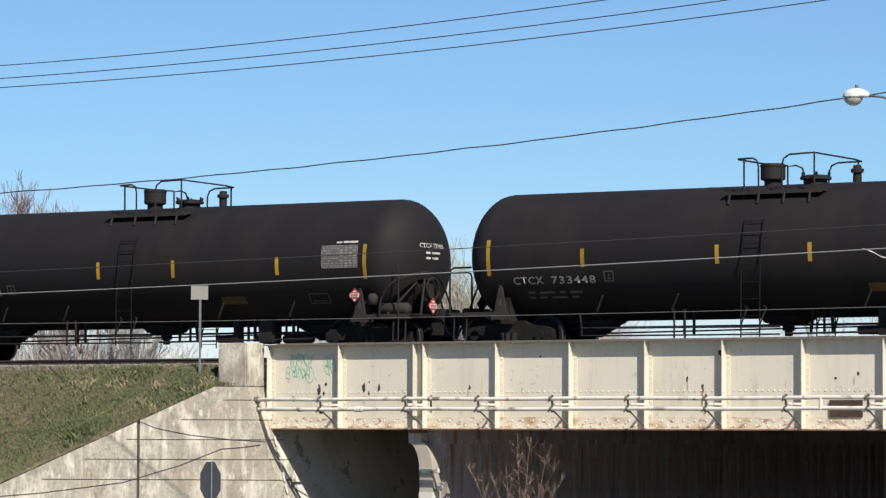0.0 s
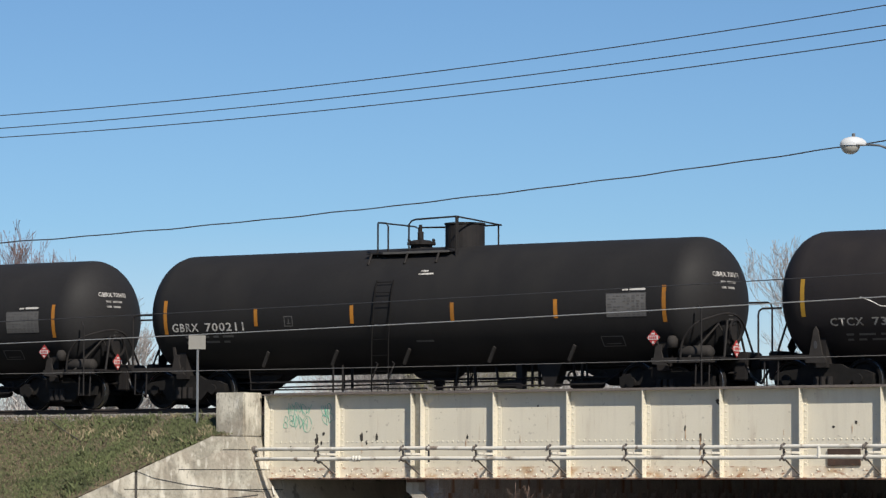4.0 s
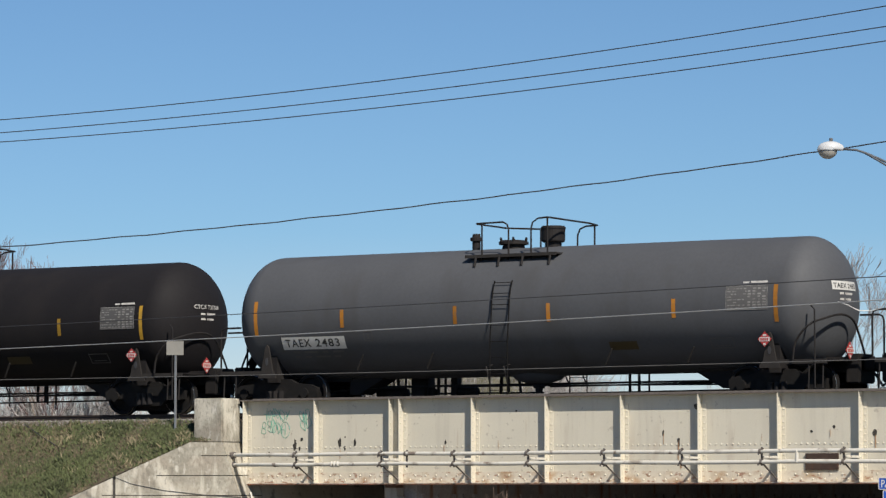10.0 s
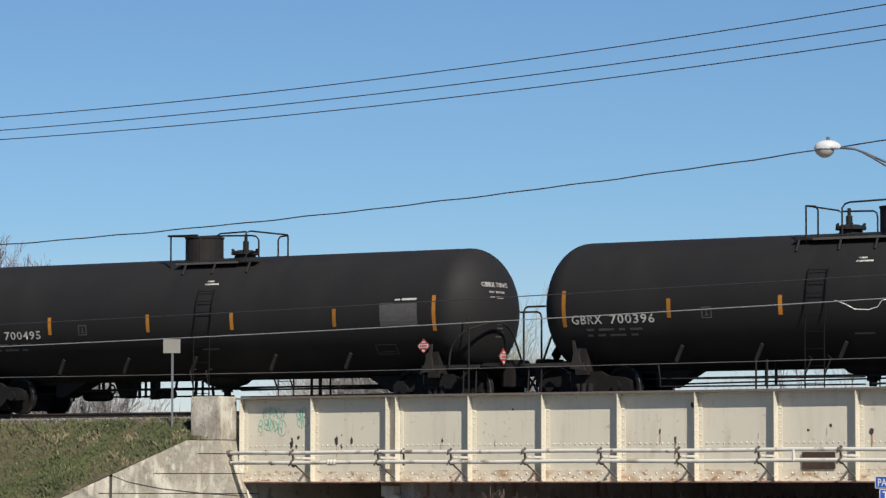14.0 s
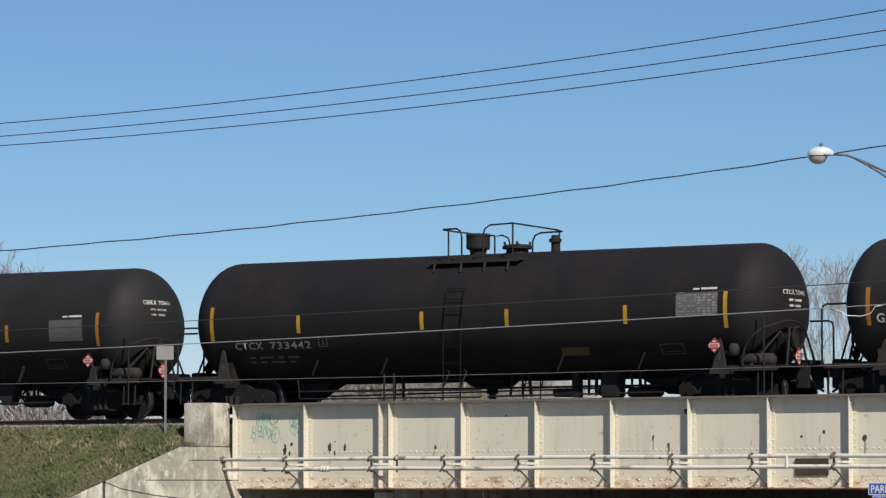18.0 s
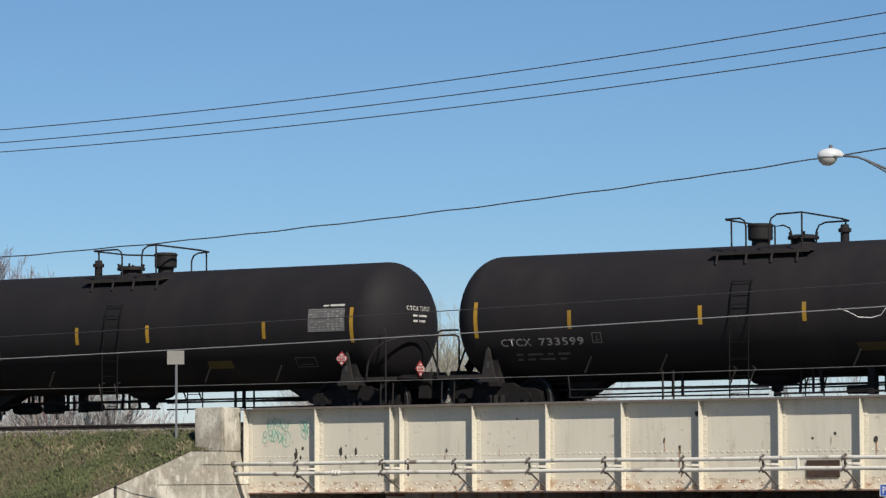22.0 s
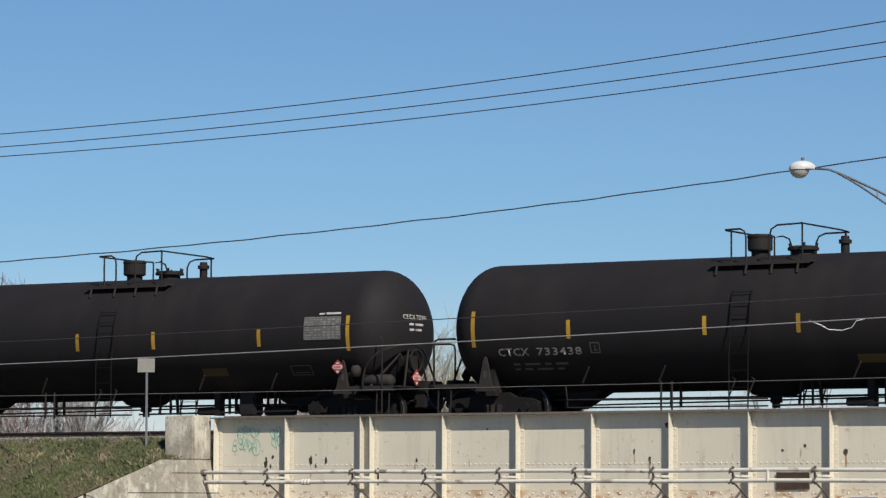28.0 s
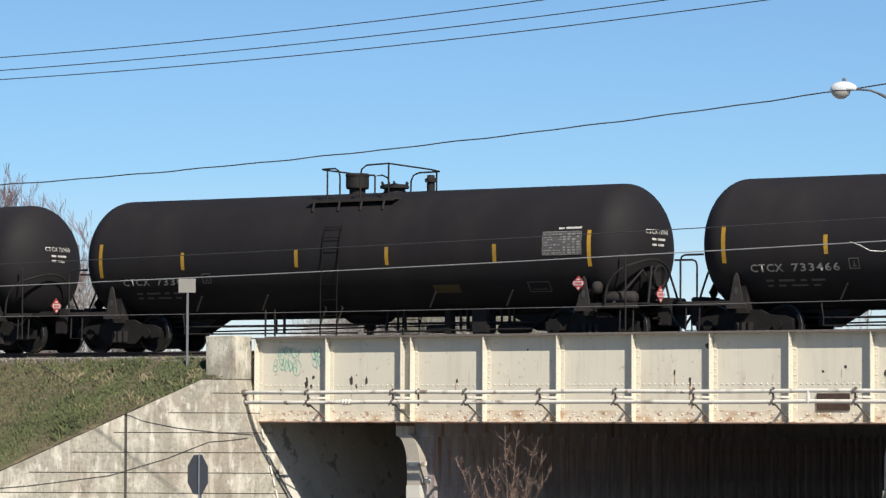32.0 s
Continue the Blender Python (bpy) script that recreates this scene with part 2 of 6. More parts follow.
M_SIGNBACK = surface("bare_aluminium_sign_back", (0.2295, 0.2199, 0.1976), 0.6, 0.1, tone=0.1, scale=5, bump=0.02)
M_SIGNGREY = surface("dull_grey_sign_back", (0.11, 0.112, 0.12), 0.75, 0.0, tone=0.12, scale=5, bump=0.02)
M_BLUE = surface("blue_street_sign_sheeting", (0.01013, 0.06075, 0.324), 0.4, tone=0.08, scale=5, bump=0)
M_WIRE = surface("black_wire_sheath", (0.035, 0.035, 0.038), 0.6, tone=0.2, scale=2, bump=0)
M_WIRE_PALE = surface("bare_aluminium_strand", (0.45, 0.45, 0.44), 0.45, 0.5, tone=0.1, scale=2, bump=0)
M_WIRE_GREY = surface("grey_weathered_strand", (0.13, 0.125, 0.12), 0.6, tone=0.2, scale=2, bump=0)
M_LAMP = surface("white_lamp_housing", (0.5, 0.51, 0.52), 0.4, tone=0.06, scale=6, bump=0)
M_ARM = surface("weathered_grey_lamp_arm", (0.07, 0.08, 0.095), 0.6, tone=0.15, scale=4, fine=40, bump=0.05)
M_LENS = surface("dusty_lamp_refractor", (0.34, 0.33, 0.30), 0.3, tone=0.1, scale=12, bump=0.1)
M_WOOD = surface("grey_pole_timber", (0.17, 0.14, 0.11), 0.9, tone=0.3, scale=3, fine=30, bump=0.3)
M_WOOD_GREY = surface("silver_grey_bark", (0.30, 0.28, 0.24), 0.9, tone=0.35, scale=6, fine=40, bump=0.5, second=(0.12, 0.11, 0.09), stain=0.1, stain_scale=5)
M_GRAFFITI = surface("green_spray_paint", (0.14, 0.38, 0.28), 0.7, tone=0.2, scale=8, fine=60, bump=0)
M_SPRAY_W = surface("silver_spray_paint", (0.2, 0.2, 0.21), 0.6, tone=0.25, scale=8, fine=60, bump=0)


def part(name, bm, material, parent=None, label="", smooth=False):
    """Links a bmesh as one mesh object under a thing or a part."""
    me = bpy.data.meshes.new(name)
    bm.to_mesh(me)
    bm.free()
    if smooth:
        me.polygons.foreach_set("use_smooth", [True] * len(me.polygons))
    me.materials.append(material)
    ob = new(name, me)
    ob.parent = parent
    return tagged(ob, label)


def shared(name, ob, m, parent):
    """Another object on the mesh of ob, at the pose m."""
    o = new(name, ob.data)
    o.parent = parent
    o.matrix_basis = m
    return o


def thing(name, label, category, group="", m=None):
    ob = new(name)
    ob.empty_display_size = 0.3
    if m is not None:
        ob.matrix_basis = m
    return tagged(ob, label, category, group)


def box(bm, x0, x1, y0, y1, z0, z1, m=None):
    v = [bm.verts.new((x, y, z)) for x in (x0, x1) for y in (y0, y1) for z in (z0, z1)]
    for a, b, c, d in ((0, 1, 3, 2), (4, 6, 7, 5), (0, 4, 5, 1), (2, 3, 7, 6), (0, 2, 6, 4), (1, 5, 7, 3)):
        bm.faces.new((v[a], v[b], v[c], v[d]))
    if m is not None:
        bmesh.ops.transform(bm, matrix=m, verts=v)
    return bm


def boxed(*a, bevel=0.0):
    bm = box(bmesh.new(), *a)
    bmesh.ops.recalc_face_normals(bm, faces=bm.faces)
    if bevel:
        bmesh.ops.bevel(bm, geom=bm.edges[:], offset=bevel, segments=2, affect="EDGES")
    return bm


def tube(bm, pts, r, n=6, closed_ends=True):
    """A tube of radius r (or radii) along a line of points."""
    pts = [Vector(p) for p in pts]
    rs = r if isinstance(r, (list, tuple)) else [r] * len(pts)
    rings = []
    side = None
    for i, p in enumerate(pts):
        d = (pts[min(i + 1, len(pts) - 1)] - pts[max(i - 1, 0)]).normalized()
        if side is None:
            side = d.orthogonal().normalized()
        side = (side - d * side.dot(d)).normalized()
        up = d.cross(side)
        rings.append([bm.verts.new(p + rs[i] * (math.cos(2 * math.pi * k / n) * side + math.sin(2 * math.pi * k / n) * up)) for k in range(n)])
    for a, b in zip(rings, rings[1:]):
        for k in range(n):
            bm.faces.new((a[k], a[(k + 1) % n], b[(k + 1) % n], b[k]))
    if closed_ends:
        bm.faces.new(rings[0][::-1])
        bm.faces.new(rings[-1])
    return bm


def tubed(pts, r, n=6):
    return tube(bmesh.new(), pts, r, n)


def lathe(profile, n=32, axis="z"):
    """A solid of revolution from (radius, height) pairs."""
    bm = bmesh.new()
    rings = []
    for r, h in profile:
        if r < 1e-6:
            rings.append([bm.verts.new((0, 0, h))])
        else:
            rings.append([bm.verts.new((r * math.cos(2 * math.pi * k / n), r * math.sin(2 * math.pi * k / n), h)) for k in range(n)])
    for a, b in zip(rings, rings[1:]):
        if len(a) == 1 and len(b) == 1:
            continue
        for k in range(n):
            k2 = (k + 1) % n
            if len(a) == 1:
                bm.faces.new((a[0], b[k2], b[k]))
            elif len(b) == 1:
                bm.faces.new((a[k], a[k2], b[0]))
            else:
                bm.faces.new((a[k], a[k2], b[k2], b[k]))
    bmesh.ops.recalc_face_normals(bm, faces=bm.faces)
    if axis == "x":
        bmesh.ops.transform(bm, matrix=Matrix.Rotation(math.pi / 2, 4, "Y"), verts=bm.verts)
    elif axis == "y":
        bmesh.ops.transform(bm, matrix=Matrix.Rotation(math.pi / 2, 4, "X"), verts=bm.verts)
    return bm


def moved(bm, m):
    bmesh.ops.transform(bm, matrix=m, verts=bm.verts)
    return bm


def eased(pts, n=4):
    """A smooth line through points."""
    pts = [Vector(p) for p in pts]
    q = [pts[0]] + pts + [pts[-1]]
    out = []
    for a, b, c, d in zip(q, q[1:], q[2:], q[3:]):
        for k in range(n):
            t = k / n
            out.append(0.5 * (2 * b + (c - a) * t + (2 * a - 5 * b + 4 * c - d) * t * t + (3 * b - a - 3 * c + d) * t ** 3))
    return out + [pts[-1]]


def prism(outline, y0, y1):
    """An outline in x and z, pushed from y0 to y1."""
    bm = bmesh.new()
    a = [bm.verts.new((x, y0, z)) for x, z in outline]
    b = [bm.verts.new((x, y1, z)) for x, z in outline]
    bm.faces.new(a)
    bm.faces.new(b[::-1])
    for i in range(len(a)):
        j = (i + 1) % len(a)
        bm.faces.new((a[j], a[i], b[i], b[j]))
    bmesh.ops.recalc_face_normals(bm, faces=bm.faces)
    return bm


def letters(text, height, spacing=1.0):
    """The built-in font as a flat bmesh in x and y, left edge and base line at 0, cap height given."""
    cu = bpy.data.curves.new("letters", "FONT")
    cu.body, cu.resolution_u, cu.space_character = text, 2, spacing
    cu.size = height / 0.69
    cu.offset = 0.004 * height / 0.2
    ob = bpy.data.objects.new("letters", cu)
    me = bpy.data.meshes.new_from_object(ob)
    bm = bmesh.new()
    bm.from_mesh(me)
    bpy.data.objects.remove(ob)
    bpy.data.curves.remove(cu)
    bpy.data.meshes.remove(me)
    return bm

# ---- ground: one sheet, with the railway bank, the street cutting and the rise towards the viewer ----
WALL_DIR = Vector((-math.cos(radians(30)), -math.sin(radians(30)), 0))
WALL_P = Vector((-2.26, -0.6, 0))
FAR_ABUT_X = 34.0
DECK_Y1 = 36.0


def smoothstep(a, b, v):
    s = min(1, max(0, (v - a) / (b - a)))
    return s * s * (3 - 2 * s)


def bank_height(x, y):
    """The grassed railway bank: level on top, about 1 in 1.45 down towards the street."""
    if y > 0.05:
        return 5.85 - max(0, y - 37) * 0.5
    return 5.85 + 0.69 * (y - 0.05)


def ground_height(x, y):
    low = 2.4 * smoothstep(-22, -62, y) + 0.8 * smoothstep(-12, -60, x) + 3.4 * smoothstep(44, 70, y)
    d = (Vector((x, y, 0)) - WALL_P)
    left = d.x * WALL_DIR.y - d.y * WALL_DIR.x  # beyond the wing wall, on the bank's side
    on_left = (y < -0.6 and left > 0.2) or (y >= -0.6 and x < -2.9)
    on_right = x > FAR_ABUT_X + 0.6 + max(0, -0.6 - y) * 1.73
    if on_left or on_right:
        return max(low, bank_height(x, y))
    return low


def ground_sheet():
    xs = [-3000, -1500, -700, -350, -200, -120] + [-80 + 2 * i for i in range(30)] + [-20 + 0.5 * i for i in range(42)] + \
         [1 + 2 * i for i in range(25)] + [55, 70, 100, 160, 300, 700, 1500, 3000]
    ys = [-3000, -1500, -700, -350, -200, -120, -90] + [-80 + 2.5 * i for i in range(25)] + [-17 + 0.5 * i for i in range(70)] + \
         [19 + 2 * i for i in range(30)] + [90, 120, 200, 350, 700, 1500, 3000]
    verts, faces = [], []
    for y in ys:
        for x in xs:
            z = ground_height(x, y)
            if max(abs(x), abs(y)) < 400:
                z += (0 if -26 < x < -2 and -12 < y < 2 else 0.05 * noise.noise((x * 0.6, y * 0.6, 0))) + (0.35 * noise.noise((x * 0.05, y * 0.05, 3)) if y > 60 or y < -40 else 0)
            verts.append((x, y, z))
    n = len(xs)
    for j in range(len(ys) - 1):
        for i in range(n - 1):
            a = j * n + i
            faces.append((a, a + 1, a + n + 1, a + n))
    me = bpy.data.meshes.new("ground")
    me.from_pydata(verts, [], faces)
    me.polygons.foreach_set("use_smooth", [True] * len(me.polygons))
    me.materials.append(M_EARTH)
    return tagged(new("ground", me), "dry turf ground with a grassed railway bank", "ground", kind="structure")


ground_sheet()
road = part("road", boxed(3.6, 30, -60, 60, -0.3, 0.12), M_ASPHALT)
tagged(road, "worn asphalt street under the railway bridge", "road", kind="structure")

# ---- the concrete abutment and its flared wing wall ----
# the abutment's battered face, running back under the deck
BATTER = 0.29


def batter_x(z):
    return -2.26 + max(0, 5.3 - z) * BATTER


SLOPE_U = 0.78


def wing_top(u):
    """Height of the sloping coping, u metres out along the wall."""
    return 5.30 - 0.458 * max(0, u - SLOPE_U)


def wall_point(u, off, z):
    side = Vector((WALL_DIR.y, -WALL_DIR.x, 0))
    return WALL_P + WALL_DIR * u + side * off + Vector((0, 0, z))


def wing_wall():
    # courses of poured concrete with grooves between them, cut by the sloping top
    levels = [0.0, 0.5, 1.03, 1.55, 2.06, 2.55, 3.04, 3.53, 4.01, 4.49, 4.97, 5.30]
    top = tagged(new("wall_wing"), "weathered concrete wing wall with a sloping coping and form lines", "wall", kind="structure")
    for k, (z0, z1) in enumerate(zip(levels, levels[1:])):
        for u0, u1 in ((-1.0, 2.585), (2.655, 12.0)):
            end = min(u1, SLOPE_U + (5.30 - z0 - 0.02) / 0.458) if z0 > 0.1 else u1
            if end - u0 < 0.1:
                continue
            kink = SLOPE_U + (5.30 - z1) / 0.458
            ub, ut = (u0, u0) if u0 > 0 else tuple(-(batter_x(z) + 2.26) / math.cos(radians(30)) for z in (z0 + 0.02, z1))
            out = [(ub, z0 + 0.02)]
            out.append((end, z0 + 0.02))
            if kink < end:
                if kink > u0:
                    out.append((kink, z1))
                    out.append((ut, z1))
                else:
                    out.append((ut, wing_top(u0)))
            else:
                out += [(end, z1), (ut, z1)]
            bm = bmesh.new()
            a = [bm.verts.new(wall_point(u, 0, z)) for u, z in out]
            b = [bm.verts.new(wall_point(u, 0.55, z)) for u, z in out]
            bm.faces.new(a)
            bm.faces.new(b[::-1])
            for i in range(len(a)):
                j = (i + 1) % len(a)
                bm.faces.new((a[j], a[i], b[i], b[j]))
            bmesh.ops.recalc_face_normals(bm, faces=bm.faces)
            part("concrete_course", bm, M_CONC, top)
    bm = bmesh.new()
    a = [(-1.7, 0), (12.0, 0), (SLOPE_U + 5.28 / 0.458, 0.02), (SLOPE_U, 5.26), (0, 5.26)]
    v0 = [bm.verts.new(wall_point(u, 0.03, z)) for u, z in a]
    v1 = [bm.verts.new(wall_point(u, 0.5, z)) for u, z in a]
    bm.faces.new(v0)
    bm.faces.new(v1[::-1])
    for i in range(len(a)):
        j = (i + 1) % len(a)
        bm.faces.new((v0[j], v0[i], v1[i], v1[j]))
    bmesh.ops.recalc_face_normals(bm, faces=bm.faces)
    part("wall_core", bm, M_GROOVE, top)
    for u0, u1 in ((SLOPE_U - 0.3, 2.585), (2.655, 11.0)):
        bm = bmesh.new()
        out = [(u0, wing_top(u0) - 0.3), (u1, wing_top(u1) - 0.42), (u1, wing_top(u1) + 0.004)] + ([(SLOPE_U, 5.304)] if u0 < SLOPE_U else []) + [(u0, wing_top(u0) + 0.004)]
        a = [bm.verts.new(wall_point(u, -0.004, z)) for u, z in out]
        b = [bm.verts.new(wall_point(u, 0.57, z)) for u, z in out]
        bm.faces.new(a)
        bm.faces.new(b[::-1])
        for i in range(len(a)):
            j = (i + 1) % len(a)
            bm.faces.new((a[j], a[i], b[i], b[j]))
        bmesh.ops.recalc_face_normals(bm, faces=bm.faces)
        part("sloping_coping", bm, M_CONC, top)
    return top


wing_wall()


def turf_lip():
    """Rough earth that spills from the bank onto the wall's sloping top."""
    verts, faces = [], []
    offs = (0.03, 0.1, 0.18, 0.28, 0.5, 0.7)
    nu = 110
    for i in range(nu + 1):
        u = 0.55 + 10.5 * i / nu
        for k, o in enumerate(offs):
            p = wall_point(u, o, 0)
            s = smoothstep(0.0, 0.3, o)
            z = (wing_top(u) + 0.012) * (1 - s) + max(wing_top(u) + 0.012, bank_height(p.x, p.y) + 0.0) * s
            z += 0.04 * abs(noise.noise((u * 2.3, o * 3, 1.0))) - (0.06 if k == len(offs) - 1 else 0)
            verts.append((p.x, p.y, z))
    n = len(offs)
    for i in range(nu):
        for k in range(n - 1):
            a = i * n + k
            faces.append((a, a + 1, a + n + 1, a + n))
    me = bpy.data.meshes.new("turf_edge")
    me.from_pydata(verts, [], faces)
    me.materials.append(M_EARTH)
    return tagged(new("turf_edge", me), "rough earth and turf spilling onto the wall's top", "earth", kind="stuff")


turf_lip()

def abutment():
    top = tagged(new("wall_abutment"), "battered concrete bridge abutment with form lines, sooty under the deck", "wall", kind="structure")
    levels = [0.0, 0.5, 1.03, 1.55, 2.06, 2.55, 3.04, 3.53, 4.01, 4.49, 4.97, 5.30]
    for z0, z1 in zip(levels, levels[1:]):
        for name, y0, y1, mat in (("concrete_course", -0.6, 0.55, M_CONC), ("rear_course", 0.57, DECK_Y1, M_CONC_UNDER)):
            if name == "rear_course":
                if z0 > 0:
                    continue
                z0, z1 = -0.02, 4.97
            bm = bmesh.new()
            xa, xb = batter_x(z0 + 0.02), batter_x(z1)
            front = (lambda q: -0.58 + (q + 2.26) * math.tan(radians(30))) if name == "concrete_course" else (lambda q: y0)
            pts = [(xa, front(xa), z0 + 0.02), (xb, front(xb), z1), (-3.4, front(xb), z1), (-3.4, front(xa), z0 + 0.02)]
            a = [bm.verts.new(p) for p in pts]
            b = [bm.verts.new((p[0], y1, p[2])) for p in pts]
            bm.faces.new(a)
            bm.faces.new(b[::-1])
            for i in range(4):
                bm.faces.new((a[(i + 1) % 4], a[i], b[i], b[(i + 1) % 4]))
            bmesh.ops.recalc_face_normals(bm, faces=bm.faces)
            part(name, bm, mat, top)
    bm = prism([(batter_x(0) - 0.03, 0), (batter_x(5.28) - 0.03, 5.28), (-3.4, 5.28), (-3.4, 0)], 0.45, DECK_Y1)
    part("wall_core", bm, M_GROOVE, top)
    # the bearing block on top
    block = part("bearing_block", boxed(-3.12, -2.27, -0.6, 0.16, 5.3, 6.37, bevel=0.025), M_CONC, top, "pale concrete block beside the girder's end")
    part("rear_block", boxed(-3.4, -2.32, 0.2, DECK_Y1, 5.28, 5.84), M_CONC_UNDER, top)
    return top


abutment()
far = part("wall_far_abutment", boxed(FAR_ABUT_X, FAR_ABUT_X + 1.2, -0.6, DECK_Y1, 0, 6.2, bevel=0.03), M_CONC)
tagged(far, "concrete abutment that carries the bridge's other end", "wall", kind="structure")

# a flaking white cable down the corner of the abutment
drain = thing("wall_cable", "flaking white cable clipped down the abutment corner", "cable")
for i in range(14):
    z = 4.1 - 0.29 * i
    part("cable_length", tubed([(batter_x(z) + 0.05, 0.02, z), (batter_x(z - 0.2) + 0.05, 0.02, z - 0.2)], 0.027, 6), M_PIPE, drain)

# ---- the plate girder ----
GZ0, GZ1 = 4.30, 6.33
WEB_Y = 0.2
STIFF = [-2.09, 0.0, 2.155, 2.43] + [4.454 + 2.005 * i for i in range(15)]
girder = thing("plate_girder", "cream painted riveted steel plate girder with vertical stiffeners", "bridge girder")
GX0, GX1 = -2.2, FAR_ABUT_X
part("web_plate", boxed(GX0, GX1, WEB_Y, WEB_Y + 0.02, GZ0, GZ1), M_GIRDER, girder)
part("top_flange", boxed(GX0, GX1, 0.0, 0.42, GZ1 - 0.03, GZ1), M_CLAMP, girder, "grimy brown top flange")
part("flange_cover_plate", boxed(GX0 + 0.4, GX1, 0.01, 0.41, GZ1, GZ1 + 0.025), M_CLAMP, girder, "rust brown cover plate on the top flange")
part("top_flange_angle", boxed(GX0, GX1, WEB_Y - 0.015, WEB_Y, GZ1 - 0.2, GZ1 - 0.03), M_GIRDER, girder)
part("bottom_flange", boxed(GX0, GX1, 0.02, 0.42, GZ0 - 0.03, GZ0), M_RUST, girder, "rusty bottom flange")
part("bottom_flange_angle", boxed(GX0, GX1, WEB_Y - 0.016, WEB_Y, GZ0, GZ0 + 0.27), M_GIRDER_RUST, girder, "rust-streaked bottom flange angle")
part("bottom_flange_ledge", boxed(GX0, GX1, 0.03, WEB_Y, GZ0, GZ0 + 0.018), M_GIRDER_RUST, girder)
leg = part("stiffener", boxed(0, 0.016, 0.0, WEB_Y, GZ0 + 0.02, GZ1 - 0.03), M_GIRDER, girder)
foot = part("stiffener_leg", boxed(0.016, 0.12, WEB_Y - 0.014, WEB_Y - 0.001, GZ0 + 0.27, GZ1 - 0.2), M_GIRDER, girder)
leg.matrix_basis = foot.matrix_basis = pose(STIFF[0], 0, 0)
for x in STIFF[1:]:
    shared("stiffener", leg, pose(x, 0, 0), girder)
    shared("stiffener_leg", foot, pose(x, 0, 0), girder)


def dome(bm, p, normal, r, n=6):
    """A rivet head: a low dome on a face."""
    nrm = Vector(normal)
    s = nrm.orthogonal().normalized()
    u = nrm.cross(s)
    p = Vector(p)
    r1 = [bm.verts.new(p + r * (math.cos(2 * math.pi * k / n) * s + math.sin(2 * math.pi * k / n) * u)) for k in range(n)]
    r2 = [bm.verts.new(p + nrm * r * 0.6 + 0.6 * r * (math.cos(2 * math.pi * k / n) * s + math.sin(2 * math.pi * k / n) * u)) for k in range(n)]
    for k in range(n):
        bm.faces.new((r1[k], r1[(k + 1) % n], r2[(k + 1) % n], r2[k]))
    bm.faces.new(r2)


bm = bmesh.new()
for i, x in enumerate(STIFF):
    for k in range(13):
        z = GZ0 + 0.12 + k * 0.145
        dome(bm, (x + 0.016, 0.07, z), (1, 0, 0), 0.024)
        if 0.2 < z - GZ0 < 1.8:
            dome(bm, (x + 0.07, WEB_Y - 0.014, z + 0.07), (0, -1, 0), 0.024)
    nx = STIFF[i + 1] if i + 1 < len(STIFF) else GX1
    if nx - x < 0.5:
        continue
    a, b = x + 0.22, nx - 0.06
    k = int((b - a) / 0.135)
    for j in range(k + 1):
        dome(bm, (a + (b - a) * j / k, WEB_Y, 5.165), (0, -1, 0), 0.024)
        dome(bm, (a + (b - a) * j / k, WEB_Y - 0.016, GZ0 + (0.19 if j % 2 else 0.08)), (0, -1, 0), 0.026)
tagged(part("rivets", bm, M_GIRDER, girder), kind="stuff")

# flaked paint, stain and repair plate
random.seed(5)


def blot(bm, x, z, w, h, y):
    pts = []
    n = 9
    for k in range(n):
        a = 2 * math.pi * k / n
        f = random.uniform(0.55, 1.0)
        pts.append(bm.verts.new((x + 0.5 * w * f * math.cos(a), y, z + 0.5 * h * f * math.sin(a))))
    bm.faces.new(pts[::-1])


bm = bmesh.new()
for x, z, w, h in ((-1.32, 4.97, 0.05, 0.13), (-0.36, 5.33, 0.07, 0.1), (-0.56, 5.16, 0.1, 0.2), (-0.55, 5.30, 0.05, 0.07), (-0.42, 5.1, 0.05, 0.1),
                   (0.75, 5.25, 0.1, 0.22), (0.9, 5.12, 0.07, 0.1), (1.18, 5.25, 0.07, 0.18), (0.9, 5.38, 0.03, 0.04), (3.75, 5.24, 0.05, 0.1),
                   (5.7, 5.95, 0.05, 0.05), (9.6, 5.4, 0.05, 0.12), (10.0, 5.2, 0.06, 0.2), (10.45, 6.0, 0.1, 0.12), (13.35, 5.4, 0.06, 0.06), (13.9, 5.5, 0.06, 0.07),
                   (14.9, 5.35, 0.1, 0.14), (-1.1, 4.72, 0.18, 0.1), (-0.5, 4.66, 0.1, 0.08)):
    blot(bm, x - 0.12, z + 0.03, 1.45 * w, 1.4 * h, WEB_Y - 0.004)
tagged(part("flaked_paint", bm, M_FLAKE, girder, "dark scars of flaked paint"), kind="stuff")
bm = bmesh.new()
random.seed(17)
for x, z, w, h in ((9.98, 4.98, 0.03, 0.6), (9.6, 5.3, 0.018, 0.35), (10.05, 4.7, 0.05, 0.2), (13.8, 5.4, 0.015, 0.3), (14.9, 5.2, 0.03, 0.5), (3.7, 5.1, 0.02, 0.3), (0.75, 5.0, 0.03, 0.3),
                   (16.9, 5.0, 0.02, 0.5), (5.2, 5.2, 0.014, 0.3), (12.1, 5.3, 0.014, 0.25)):
    blot(bm, x - 0.1, z, w, h, WEB_Y - 0.019)
tagged(part("rust_staining", bm, M_RUST_RUN, girder, "orange rust runs down the web"), kind="stuff")
part("repair_plate", boxed(13.1, 13.9, WEB_Y - 0.05, WEB_Y - 0.005, 4.58, 4.95), M_RUST_DARK, girder, "rusty brown plate let into the web")

# spray-painted scrawl on the first panel
bm = bmesh.new()


